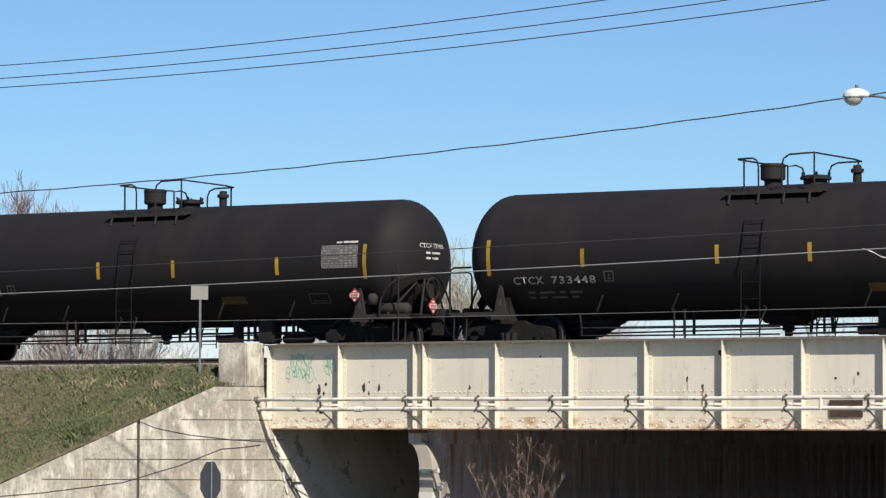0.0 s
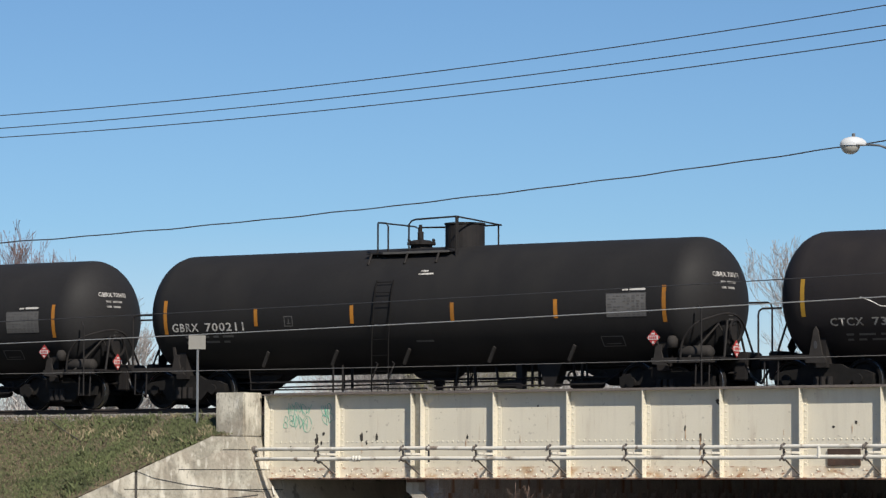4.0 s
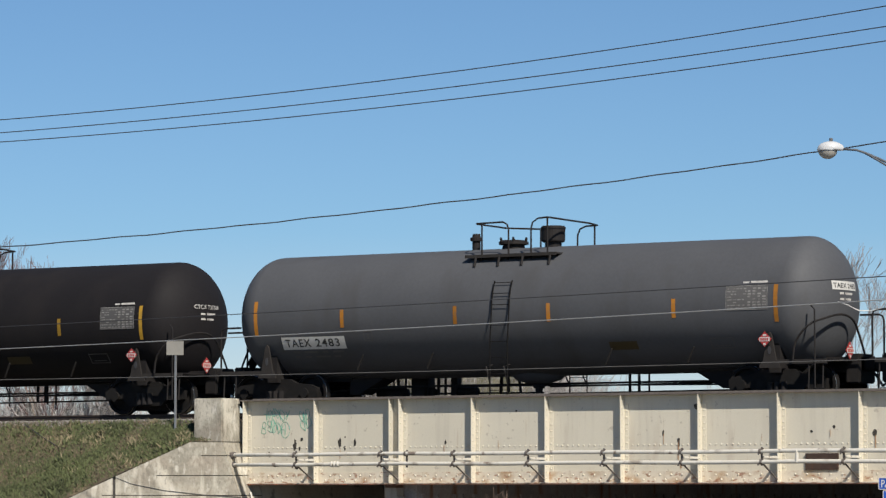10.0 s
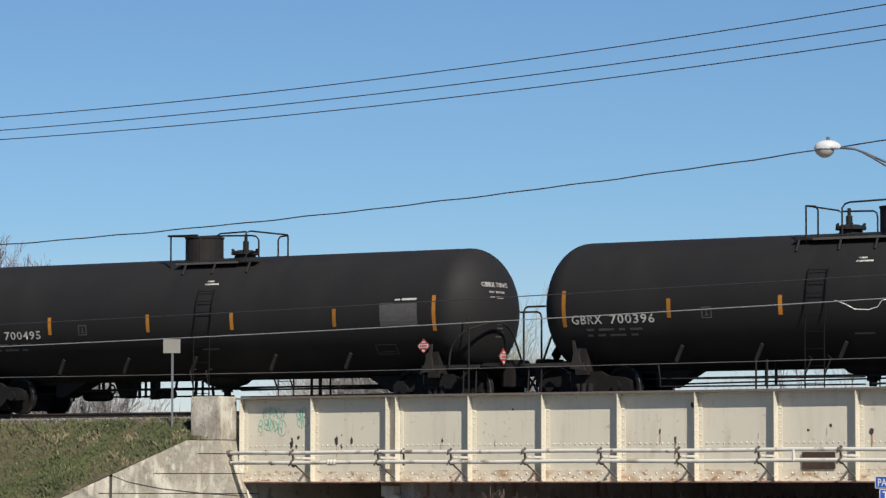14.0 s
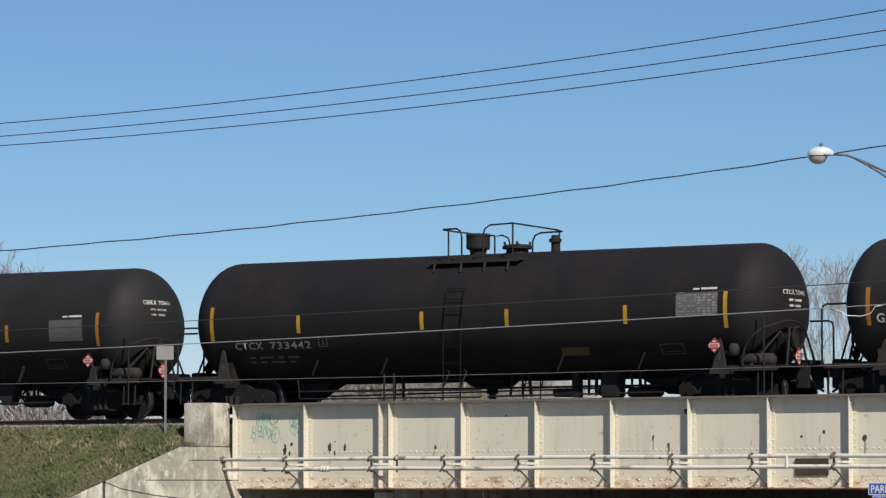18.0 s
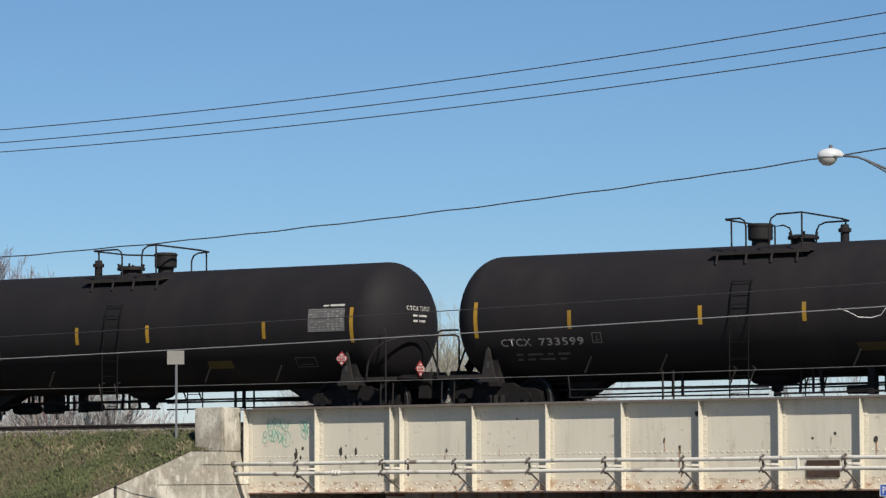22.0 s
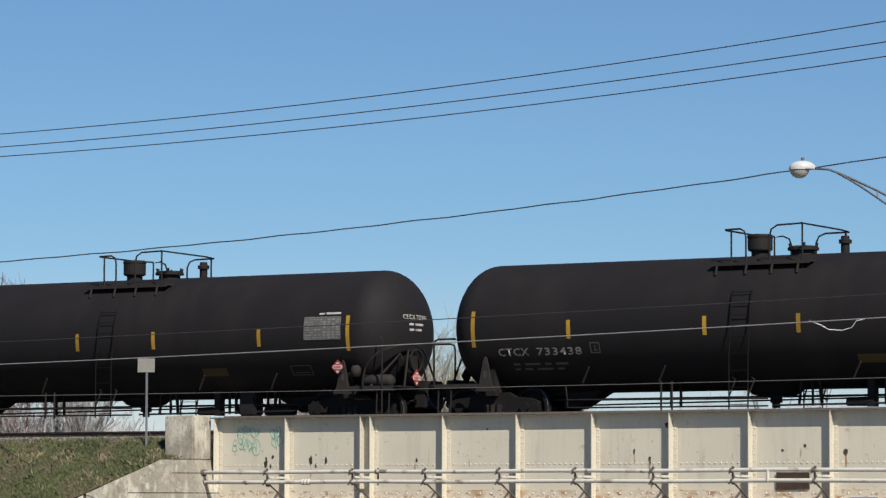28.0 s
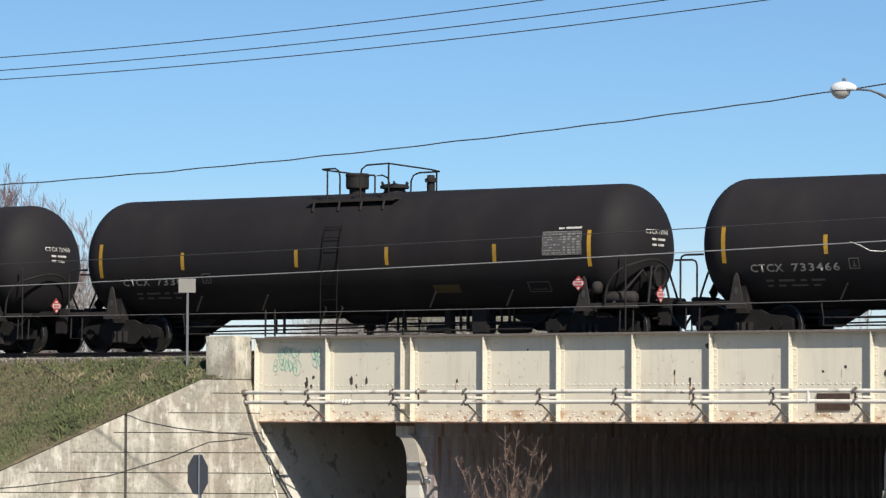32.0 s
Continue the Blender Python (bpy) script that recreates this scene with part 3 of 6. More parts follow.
def scrawl(bm, x, z, pts, r, y):
    tube(bm, [(x + a, y, z + b) for a, b in pts], r, 4)


STROKES = (  # loose strokes of a hand, in a unit cell
    ((0.1, 0.0), (0.15, 1.0), (0.6, 0.95), (0.65, 0.6), (0.2, 0.5), (0.7, 0.4), (0.75, 0.05), (0.1, 0.0)), ((0.0, 0.0), (0.45, 1.0), (0.8, 0.0), (0.6, 0.4), (0.2, 0.4)),
    ((0.8, 0.9), (0.4, 1.0), (0.15, 0.75), (0.5, 0.5), (0.8, 0.25), (0.5, 0.0), (0.1, 0.1)), ((0.2, 1.0), (0.2, 0.0), (0.25, 0.45), (0.8, 1.0), (0.3, 0.5), (0.85, 0.0)),
    ((0.5, 1.0), (0.1, 0.7), (0.15, 0.2), (0.5, 0.0), (0.85, 0.3), (0.8, 0.8), (0.5, 1.0)), ((0.1, 0.0), (0.2, 1.0), (0.55, 0.2), (0.7, 1.0), (0.85, 0.0)))
rnd = random.Random(11)
for x0, x1, z, hh in ((-1.62, -0.98, 5.84, 0.24), (-1.66, -1.1, 5.52, 0.3), (-0.58, -0.27, 5.64, 0.4)):
    x, k = x0, 0
    while x < x1:
        w, tall = rnd.uniform(0.15, 0.22), hh * rnd.uniform(0.85, 1.15)
        turn, flip = rnd.uniform(-0.5, 0.5), rnd.choice((-1, 1))
        pts = [(w * (0.5 + flip * (a - 0.5) + turn * (b - 0.5)), tall * (b - turn * 0.6 * (a - 0.5)), 0) for a, b in STROKES[(k * 5 + rnd.randrange(3)) % 6][rnd.choice((0, 0, 1)):]]
        scrawl(bm, x, z + rnd.uniform(-0.04, 0.04), [(q.x, q.y) for q in eased(pts, 3)], 0.006, WEB_Y - 0.004)
        x += w * rnd.uniform(0.5, 0.75)
        k += 1
scrawl(bm, -1.06, 5.52, [(0.13 * math.cos(a) + 0.1, 0.2 * math.sin(a) + 0.08) for a in (0.6 * k for k in range(11))], 0.006, WEB_Y - 0.004)
tagged(part("spray_scrawl", bm, M_GRAFFITI, girder, "faded green spray-painted scrawl"), kind="stuff")

# ---- the two conduits on brackets along the girder ----
PIPE_Y = -0.78
conduit = thing("conduit_pair", "two white painted conduits on steel brackets along the girder", "pipe")
for z in (4.99, 4.755):
    run = [(-2.3, -0.32, z), (-2.05, -0.36, z), (-1.7, -0.52, z), (-1.2, -0.7, z), (-0.7, PIPE_Y + 0.01, z)]
    run += [(1.5 * i, PIPE_Y + 0.008 * math.sin(2.1 * i), z + 0.009 * math.sin(1.7 * i + z)) for i in range(23)]
    part("conduit", tubed(run, 0.047, 12), M_PIPE, conduit, smooth=True)
    part("wall_socket", moved(lathe([(0, -0.06), (0.075, -0.06), (0.085, 0), (0.075, 0.06), (0, 0.06)], 12, "x"), pose(-2.13, -0.34, z)), M_CLAMP, conduit, "grimy socket in the abutment face")
arm = part("bracket_arm", boxed(-0.025, 0.025, PIPE_Y + 0.06, 0.0, 4.83, 4.89, bevel=0.01), M_PIPE, conduit)
hang = part("bracket_plate", boxed(-0.022, 0.022, PIPE_Y + 0.045, PIPE_Y + 0.075, 4.67, 5.08, bevel=0.006), M_CLAMP, conduit, "rusty hanger plate")
brace = part("bracket_brace", tubed([(0, 0.0, 4.38), (0, PIPE_Y + 0.06, 4.74)], 0.02, 6), M_CLAMP, conduit, "rusty diagonal brace")
coll = part("conduit_collar", moved(lathe([(0, -0.03), (0.056, -0.03), (0.062, 0), (0.056, 0.03), (0, 0.03)], 10, "x"), pose(0, PIPE_Y, 4.99)), M_CLAMP, conduit)
ear = part("clamp_ear", moved(boxed(-0.02, 0.02, -0.012, 0.012, -0.1, 0.1, bevel=0.004), pose(0.02, PIPE_Y - 0.035, 4.99, 0, 42, 0)), M_CLAMP, conduit)
places = [s for i, s in enumerate(STIFF) if i not in (0, 2)]
for k, x in enumerate(places):
    m = pose(x, 0, 0)
    if k == 0:
        for o in (arm, hang, brace, coll, ear):
            o.matrix_basis = m
    else:
        for nm, o in (("bracket_arm", arm), ("bracket_plate", hang), ("bracket_brace", brace), ("conduit_collar", coll), ("clamp_ear", ear)):
            shared(nm, o, m, conduit)
    shared("conduit_collar", coll, pose(x + 0.02, 0, -0.235), conduit)
    shared("clamp_ear", ear, pose(x - 0.01, 0, -0.235), conduit)
shared("bracket_plate", hang, pose(STIFF[3] + 0.72, 0, 0), conduit)
shared("conduit_collar", coll, pose(STIFF[3] + 0.72, 0, 0), conduit)

for x in (1.07, 1.15, 1.24):
    part("pipe_wrap", moved(lathe([(0, -0.03), (0.062, -0.03), (0.075, 0), (0.062, 0.03), (0, 0.03)], 12, "x"), pose(x, PIPE_Y, 4.755, 0, 0, 8)), M_PIPE, conduit, "white bandage wrapped round the conduit")
part("conduit_link", tubed([(13.38, PIPE_Y - 0.02, 4.74), (13.38, PIPE_Y - 0.02, 5.0)], 0.04, 8), M_PIPE, conduit)

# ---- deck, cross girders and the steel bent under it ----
deck = part("bridge_deck", boxed(-2.3, FAR_ABUT_X, 0.5, DECK_Y1, 5.25, 5.78), M_CONC_UNDER)
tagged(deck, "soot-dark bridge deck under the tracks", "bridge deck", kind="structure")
# Added out of sight: keeps the pale deck from lighting the tank bellies.
bed = part("track_bed", boxed(-2.29, FAR_ABUT_X, 0.52, DECK_Y1, 5.785, 5.805), M_BED)
tagged(bed, "dark oily gravel spread over the bridge deck", "gravel bed", kind="structure")
cross = thing("floor_beams", "dark steel floor beams under the bridge deck", "beam")
fb = part("floor_beam", boxed(-0.15, 0.15, 0.3, DECK_Y1 - 0.2, 4.55, 5.24), M_STEEL_BROWN, cross)
fb.matrix_basis = pose(0, 0, 0)
for x in STIFF[4:]:
    shared("floor_beam", fb, pose(x, 0, 0), cross)
fg = thing("rear_girder", "far plate girder of the bridge", "bridge girder")
part("web_plate", boxed(-2.2, FAR_ABUT_X, DECK_Y1 - 0.3, DECK_Y1 - 0.26, GZ0, 5.9), M_GIRDER, fg)
part("flange", boxed(-2.2, FAR_ABUT_X, DECK_Y1 - 0.48, DECK_Y1 - 0.08, GZ0 - 0.03, GZ0), M_RUST, fg)

bent = thing("steel_bent", "brown steel column bent with a curved knee under the bridge", "bridge pier")
BX0, BX1 = 2.22, 2.58
knee = [(BX1, 0.0), (BX1, 3.25)]
for k in range(7):
    a = math.pi / 2 * k / 6
    knee.append((BX1 - 0.33 * (1 - math.cos(a)), 3.25 + 0.75 * math.sin(a)))
knee += [(2.25, 4.0), (2.25, 4.24), (1.9, 4.24), (1.9, 4.02)]
for k in range(7):
    a = math.pi / 2 * (1 - k / 6)
    knee.append((BX0 - 0.32 * (1 - math.cos(a)), 3.25 + 0.72 * math.sin(a)))
knee += [(BX0, 3.2), (BX0, 0.0)]
part("knee_column", prism(knee, 0.22, 0.5), M_COLUMN, bent, "pale curved knee column")
part("column_band", boxed(BX0 - 0.01, BX1 + 0.01, 0.205, 0.52, 3.26, 3.36), M_PIPE, bent, "white painted band")
part("column_band", boxed(BX0 - 0.01, BX1 + 0.01, 0.205, 0.52, 2.5, 2.8), M_PIPE, bent, "white painted band")
part("bearing", boxed(1.98, 2.3, 0.1, 0.42, 4.2, 4.268, bevel=0.01), M_RUST, bent)
part("cap_beam", boxed(2.0, 2.62, 0.52, DECK_Y1 - 0.5, 3.95, 4.5), M_STEEL_BROWN, bent)
part("wall_plate", boxed(2.3, 2.5, 0.5, DECK_Y1 - 0.5, 0.0, 3.95), M_STEEL_BROWN, bent, "brown steel sheeting between the columns")
rib = part("column_rib", boxed(2.5, 2.66, -0.08, 0.08, 0.0, 4.05), M_STEEL_BROWN, bent)
rib.matrix_basis = pose(0, 0.8, 0)
y = 1.5
k = 1
while y < DECK_Y1 - 0.7:
    shared("column_rib", rib, pose(0, y, 0), bent)
    y += (0.45, 0.62, 0.5)[k % 3]
    k += 1
part("knob", moved(lathe([(0, -0.07), (0.07, -0.05), (0.095, 0), (0.07, 0.05), (0, 0.07)], 14, "y"), pose(2.72, 0.35, 2.92)), M_PIPE, bent, "white rounded fitting on the column", smooth=True)

# ---- track ----
track = thing("railway_track", "steel rails on timber ties in grey ballast", "track")
RAIL_PROFILE = [(-0.07, -0.18), (0.07, -0.18), (0.07, -0.165), (0.012, -0.13), (0.012, -0.045), (0.036, -0.035), (0.036, 0), (-0.036, 0), (-0.036, -0.035), (-0.012, -0.045), (-0.012, -0.13), (-0.07, -0.165)]
for y in (TRACK_Y - 0.755, TRACK_Y + 0.755):
    bm = bmesh.new()
    a = [bm.verts.new((-200, y + p, RAIL_Z + q)) for p, q in RAIL_PROFILE]
    b = [bm.verts.new((200, y + p, RAIL_Z + q)) for p, q in RAIL_PROFILE]
    for i in range(len(a)):
        j = (i + 1) % len(a)
        bm.faces.new((a[i], a[j], b[j], b[i]))
    bmesh.ops.recalc_face_normals(bm, faces=bm.faces)
    part("rail", bm, M_RAILHEAD, track)
tie = part("tie", boxed(-0.115, 0.115, TRACK_Y - 1.3, TRACK_Y + 1.3, 5.69, 5.872, bevel=0.01), M_TIE, track)
tie.matrix_basis = pose(-60, 0, 0)
for i in range(1, 190):
    shared("tie", tie, pose(-60 + 0.53 * i, random.uniform(-0.03, 0.03), random.uniform(-0.008, 0.008)), track)

rng = np.random.default_rng(3)


def stones(n, x0, x1, y0, y1, ztop, size):
    verts, faces = [], []
    base = [(1, 0, 0), (-1, 0, 0), (0, 1, 0), (0, -1, 0), (0, 0, 1), (0, 0, -1)]
    tri = [(0, 2, 4), (2, 1, 4), (1, 3, 4), (3, 0, 4), (2, 0, 5), (1, 2, 5), (3, 1, 5), (0, 3, 5)]
    for _ in range(n):
        x, y = rng.uniform(x0, x1), rng.uniform(y0, y1)
        s = size * rng.uniform(0.6, 1.4)
        q = Euler(rng.uniform(0, 6.28, 3)).to_matrix()
        o = len(verts)
        for b in base:
            v = q @ Vector(b) * s * rng.uniform(0.7, 1.2)
            verts.append((x + v.x, y + v.y, ztop(x, y) + v.z))
        faces += [tuple(o + k for k in f) for f in tri]
    me = bpy.data.meshes.new("ballast")
    me.from_pydata(verts, [], faces)
    me.materials.append(M_BALLAST)
    return tagged(new("ballast", me), "loose grey ballast stones along the track", "gravel", kind="stuff")


stones(11000, -22, -3.2, -0.22, 1.2, lambda x, y: min(5.85, bank_height(x, y)) + 0.03 * smoothstep(0.1, 0.6, y), 0.035)
stones(2500, -40, -3.2, 1.3, 3.4, lambda x, y: 5.84, 0.04)
stones(600, -2.2, 20, 0.52, 0.9, lambda x, y: 5.8, 0.035)


# ---- the tank cars ----
R_T, Z_T, HALF, HEAD = 1.53, 2.316, 8.175, 0.95      # tank radius, axis above the rail, half length over the heads, depth of a head
PITCH = {"C": 17.784, "S": 17.784, "G": 17.841}     # coupled length of each kind of car
FIRST = 11.12                          # where the middle of car 0 stands at the start
TRUCK_X = 6.89


def wrap(bm, x, z, grow=0.006, side=-1):
    """Lays a flat bmesh (x, y) on the tank's side, its base line at height z."""
    phi0 = math.asin((z - Z_T) / R_T)
    for v in bm.verts:
        phi = phi0 + v.co.y / R_T
        v.co = Vector((side * -1 * (x + v.co.x), side * (R_T + grow) * math.cos(phi), Z_T + (R_T + grow) * math.sin(phi)))
    return bm


def sheet(w, h, nx=1, ny=4, x0=0.0, y0=0.0, bm=None):
    """A flat panel, cut so that it can be bent."""
    bm = bm or bmesh.new()
    g = [[bm.verts.new((x0 + w * i / nx, y0 + h * j / ny, 0)) for i in range(nx + 1)] for j in range(ny + 1)]
    for j in range(ny):
        for i in range(nx):
            bm.faces.new((g[j][i], g[j][i + 1], g[j + 1][i + 1], g[j + 1][i]))
    return bm


def on_head(bm, y, z, grow=0.008):
    """Lays a flat bmesh on the tank's right head; its x runs along y of the car."""
    for v in bm.verts:
        py, pz = y + v.co.x, z + v.co.y
        k = max(0.02, 1 - (py * py + (pz - Z_T) ** 2) / R_T ** 2)
        v.co = Vector((HALF - HEAD + HEAD * math.sqrt(k) + grow, py, pz))
    return bm


def hazard_placard(car, m, name="placard"):
    p = part(name, moved(prism([(0, -0.2), (0.2, 0), (0, 0.2), (-0.2, 0)], -0.006, 0.006), m), M_RED, car, "red diamond hazard placard")
    part("placard_holder", moved(prism([(0, -0.22), (0.22, 0), (0, 0.22), (-0.22, 0)], 0.008, 0.016), m), M_GEAR, p, "black steel holder behind the placard")
    bm = box(bmesh.new(), -0.15, 0.15, -0.013, -0.007, -0.055, 0.055)
    box(bm, -0.035, 0.035, -0.013, -0.007, -0.155, -0.1)
    box(bm, -0.05, 0.05, -0.013, -0.007, 0.085, 0.125)
    part("placard_print", moved(bm, m), M_WHITE, p, "white number panel and flame")
    bm = bmesh.new()
    for k in range(4):
        box(bm, -0.115 + 0.06 * k, -0.075 + 0.06 * k, -0.018, -0.0135, -0.035, 0.035)
    part("placard_number", moved(bm, m), M_RED, p)
    return p


def truck(car, x):
    t = part("truck", boxed(x - 0.22, x + 0.22, -1.05, 1.05, 0.5, 0.72, bevel=0.03), M_TRUCK, car)
    out = [(-1.22, 0.36), (-1.24, 0.58), (-1.02, 0.66), (-0.62, 0.70), (-0.42, 0.80), (0.42, 0.80), (0.62, 0.70), (1.02, 0.66), (1.24, 0.58), (1.22, 0.36),
           (1.0, 0.34), (0.72, 0.40), (0.5, 0.2), (-0.5, 0.2), (-0.72, 0.40), (-1.0, 0.34)]
    for y in (-1.06, 0.94):
        sf = prism([(x + a, b) for a, b in out], y, y + 0.12)
        part("side_frame", sf, M_TRUCK, t)
        bm = bmesh.new()
        for k in (-1, 0, 1):
            tube(bm, [(x + 0.17 * k, y + 0.0 if y < 0 else y + 0.12, 0.24), (x + 0.17 * k, y + 0.0 if y < 0 else y + 0.12, 0.52)], 0.075, 8)
        part("spring_nest", bm, M_GEAR, t)
        for s in (-1, 1):
            e = y - 0.03 if y < 0 else y + 0.15
            part("bearing_cap", moved(lathe([(0, -0.05), (0.08, -0.05), (0.12, 0), (0.12, 0.06), (0, 0.06)], 12, "y"), pose(x + s * 0.89, e, 0.457)), M_TRUCK, t)
    # One solid block for the rigging, widened to shut out sky between wheels.
    part("brake_rigging", boxed(x - 0.8, x + 0.8, -0.66, 0.66, 0.1, 0.6, bevel=0.05), M_GEAR, t)
    for s in (-1, 1):
        part("brake_beam", boxed(x + s * 0.5 - 0.08, x + s * 0.5 + 0.08, -0.85, 0.85, 0.3, 0.5, bevel=0.02), M_GEAR, t)
        part("axle", tubed([(x + s * 0.89, -0.95, 0.457), (x + s * 0.89, 0.95, 0.457)], 0.08, 8), M_GEAR, t)
        for y in (-0.76, 0.76):
            o = 1 if y > 0 else -1
            w = part("wheel", moved(lathe([(0.09, -0.08 * o), (0.13, -0.08 * o), (0.17, 0.0), (0.36, 0.02 * o), (0.38, -0.06 * o), (0.446, -0.066 * o), (0.457, 0.0), (0.462, 0.05 * o), (0.487, 0.062 * o),
                                            (0.487, 0.075 * o), (0.38, 0.075 * o), (0.36, 0.045 * o), (0.16, 0.07 * o), (0.09, 0.09 * o)], 28, "y"), pose(x + s * 0.89, y, 0.457)), M_TRUCK, t, smooth=False)
            part("tread", moved(lathe([(0.459, -0.065), (0.463, -0.06), (0.464, 0.045), (0.459, 0.048)], 28, "y"), pose(x + s * 0.89, y, 0.457)), M_TREAD, w, "bright worn wheel tread")
    return t


def make_car(kind, f, tank_mat):
    """A tank car. kind 'C' or 'G'; f = 1: its brake end is at +x, -1: turned end for end."""
    car = thing("tank_car", "x", "tank car", "cars of the tank train")
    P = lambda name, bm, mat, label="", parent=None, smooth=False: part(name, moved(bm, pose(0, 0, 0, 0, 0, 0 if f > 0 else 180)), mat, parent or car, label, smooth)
    # shell
    prof = [(0, -HALF)]
    for k in range(1, 15):
        a = math.pi / 2 * k / 14
        prof.append((R_T * math.sin(a), -HALF + HEAD - HEAD * math.cos(a)))
    prof = prof + [(R_T, x) for x in (-7.2, -6, -4, -2, 0, 2, 4, 6, 7.2)] + [(r, -h) for r, h in prof[::-1]]
    bm = lathe(prof, 72, "x")
    bmesh.ops.transform(bm, matrix=Matrix.Translation((0, 0, Z_T)), verts=bm.verts)
    shell = part("tank_shell", bm, tank_mat, car, smooth=True)
    P("outlet_sump", moved(lathe([(0, -0.25), (0.3, -0.24), (0.55, -0.17), (0.75, 0), (0.8, 0.2)], 20), Matrix.Translation((0, 0, 0.86)) @ Matrix.Diagonal((1.05, 0.6, 1, 1))), tank_mat, smooth=True)
    P("outlet_valve", moved(lathe([(0, -0.22), (0.09, -0.22), (0.09, -0.1), (0.14, -0.1), (0.14, 0.05), (0, 0.05)], 12), pose(0, 0, 0.6)), M_GEAR)
    # stub sills, bolsters, jacking brackets
    for s in (-1, 1):
        x = s * TRUCK_X
        a, b = sorted((s * 5.1, s * 8.62))
        P("stub_sill", boxed(a, b, -0.33, 0.33, 0.74, 1.08, bevel=0.02), M_GEAR)
        P("bolster", prism([(x - 0.16, 0.72), (x + 0.16, 0.72), (x + 0.13, 1.6), (x - 0.13, 1.6)], -1.2, 1.2), M_GEAR)
        a, b = sorted((s * 4.6, s * 7.7))
        P("saddle", prism([(a, 0.86), (b, 0.86), (b - 0.25 * (s > 0), 1.08), (b - 0.5, 1.1), (a + 0.5, 1.1), (a + 0.1, 1.06)], -0.52, 0.52), M_GEAR)
        for y in (-1.42, 1.38):
            o = [(x - 0.26, 0.82), (x + 0.26, 0.82), (x + 0.25, 0.9), (x + 0.17, 0.96), (x + 0.05, 1.56), (x, 1.63), (x - 0.05, 1.56), (x - 0.17, 0.96), (x - 0.25, 0.9)]
            if kind == "G":
                o = [(x - 0.17, 0.86), (x + 0.26, 0.82), (x + 0.13, 0.95), (x + 0.07, 1.16), (x + 0.09, 1.3), (x - 0.01, 1.31), (x - 0.06, 1.5), (x - 0.11, 1.51), (x - 0.08, 1.22), (x - 0.13, 0.96)]
            P("jacking_bracket", prism(o, y, y + 0.05), M_BRACKET, "dusty grey bracket over the truck")
            if kind == "C":
                # No opening is cut: a dark disc paints the hole's shaded inside.
                P("bracket_hole", moved(lathe([(0, -0.004), (0.055, -0.004), (0.055, 0.004), (0, 0.004)], 12, "y"), pose(x, y - 0.005 if y < 0 else y + 0.055, 1.22) @ Matrix.Diagonal((0.8, 1, 1.7, 1))), M_WIRE)
        P("end_platform", boxed(*sorted((s * 7.75, s * 8.45)), -1.35, 1.35, 0.96, 1.0), M_GEAR)
        P("end_step_frame", tubed([(s * 8.2, -1.36, 0.98), (s * 8.2, -1.4, 0.34), (s * 7.85, -1.4, 0.34), (s * 7.85, -1.36, 0.98)], 0.02), M_GEAR)
        P("end_step_frame", tubed([(s * 8.2, 1.36, 0.98), (s * 8.2, 1.4, 0.34), (s * 7.85, 1.4, 0.34), (s * 7.85, 1.36, 0.98)], 0.02), M_GEAR)
        P("coupler", boxed(*sorted((s * 8.5, s * 8.91)), -0.16, 0.16, 0.74, 1.04, bevel=0.05), M_TRUCK)
        # Draft pocket with made-up bulk below, closing off the sky between cars.
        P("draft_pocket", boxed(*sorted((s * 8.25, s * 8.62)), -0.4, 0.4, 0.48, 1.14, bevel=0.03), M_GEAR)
        P("air_hose", tubed([(s * 8.55, -0.3, 0.85), (s * 8.75, -0.34, 0.55), (s * 8.9, -0.2, 0.42)], 0.03), M_WIRE)
        for y in (-1, 1):
            P("end_side_plate", boxed(*sorted((s * 6.7, s * 8.3)), *sorted((y * 1.37, y * 1.41)), 0.9, 1.0), M_BRACKET)
        P("side_grab_iron", tubed([(s * 8.02, -s * 1.42, 0.34), (s * 8.02, -s * 1.42, 2.1), (s * 7.9, -s * 1.36, 2.2)], 0.02), M_GEAR)
        # end rails
        zt = 2.08 if kind == "C" else 2.34
        P("end_grab_rail", tubed([(s * 8.5, s * 1.1, 0.98), (s * 8.5, s * 1.1, zt - 0.14), (s * 8.47, s * 1.1, zt - 0.04), (s * 8.38, s * 1.1, zt), (s * 7.9, s * 1.1, zt)], 0.024), M_GEAR)
        P("end_guard_rail", tubed(eased([(s * a, s * b, c) for a, b, c in ((7.5, -1.47, 1.0), (7.58, -1.48, 1.4), (7.88, -1.46, 1.75), (8.12, -1.15, 1.91), (8.25, -0.55, 2.02), (8.3, -0.05, 1.9), (8.32, 0.25, 1.5), (8.34, 0.5, 1.05))], 3), 0.026), M_GEAR)
    # the brake end
    P("hand_brake_frame", tubed([(7.6, -1.28, 0.98), (8.1, -0.75, 1.78), (8.42, -0.5, 0.98)], 0.03), M_BRACKET)
    P("hand_brake_frame", tubed([(8.35, -0.95, 0.98), (8.3, -0.7, 1.85), (8.3, -0.2, 1.85), (8.35, 0.1, 0.98)], 0.03), M_GEAR)
    P("hand_brake_wheel", moved(lathe([(0.24, -0.02), (0.28, -0.02), (0.28, 0.02), (0.24, 0.02), (0.24, -0.02)], 20, "x"), pose(8.44, -0.55, 1.62)), M_GEAR)
    P("brake_gear_box", boxed(8.2, 8.4, -0.75, -0.4, 1.3, 1.75, bevel=0.03), M_GEAR)
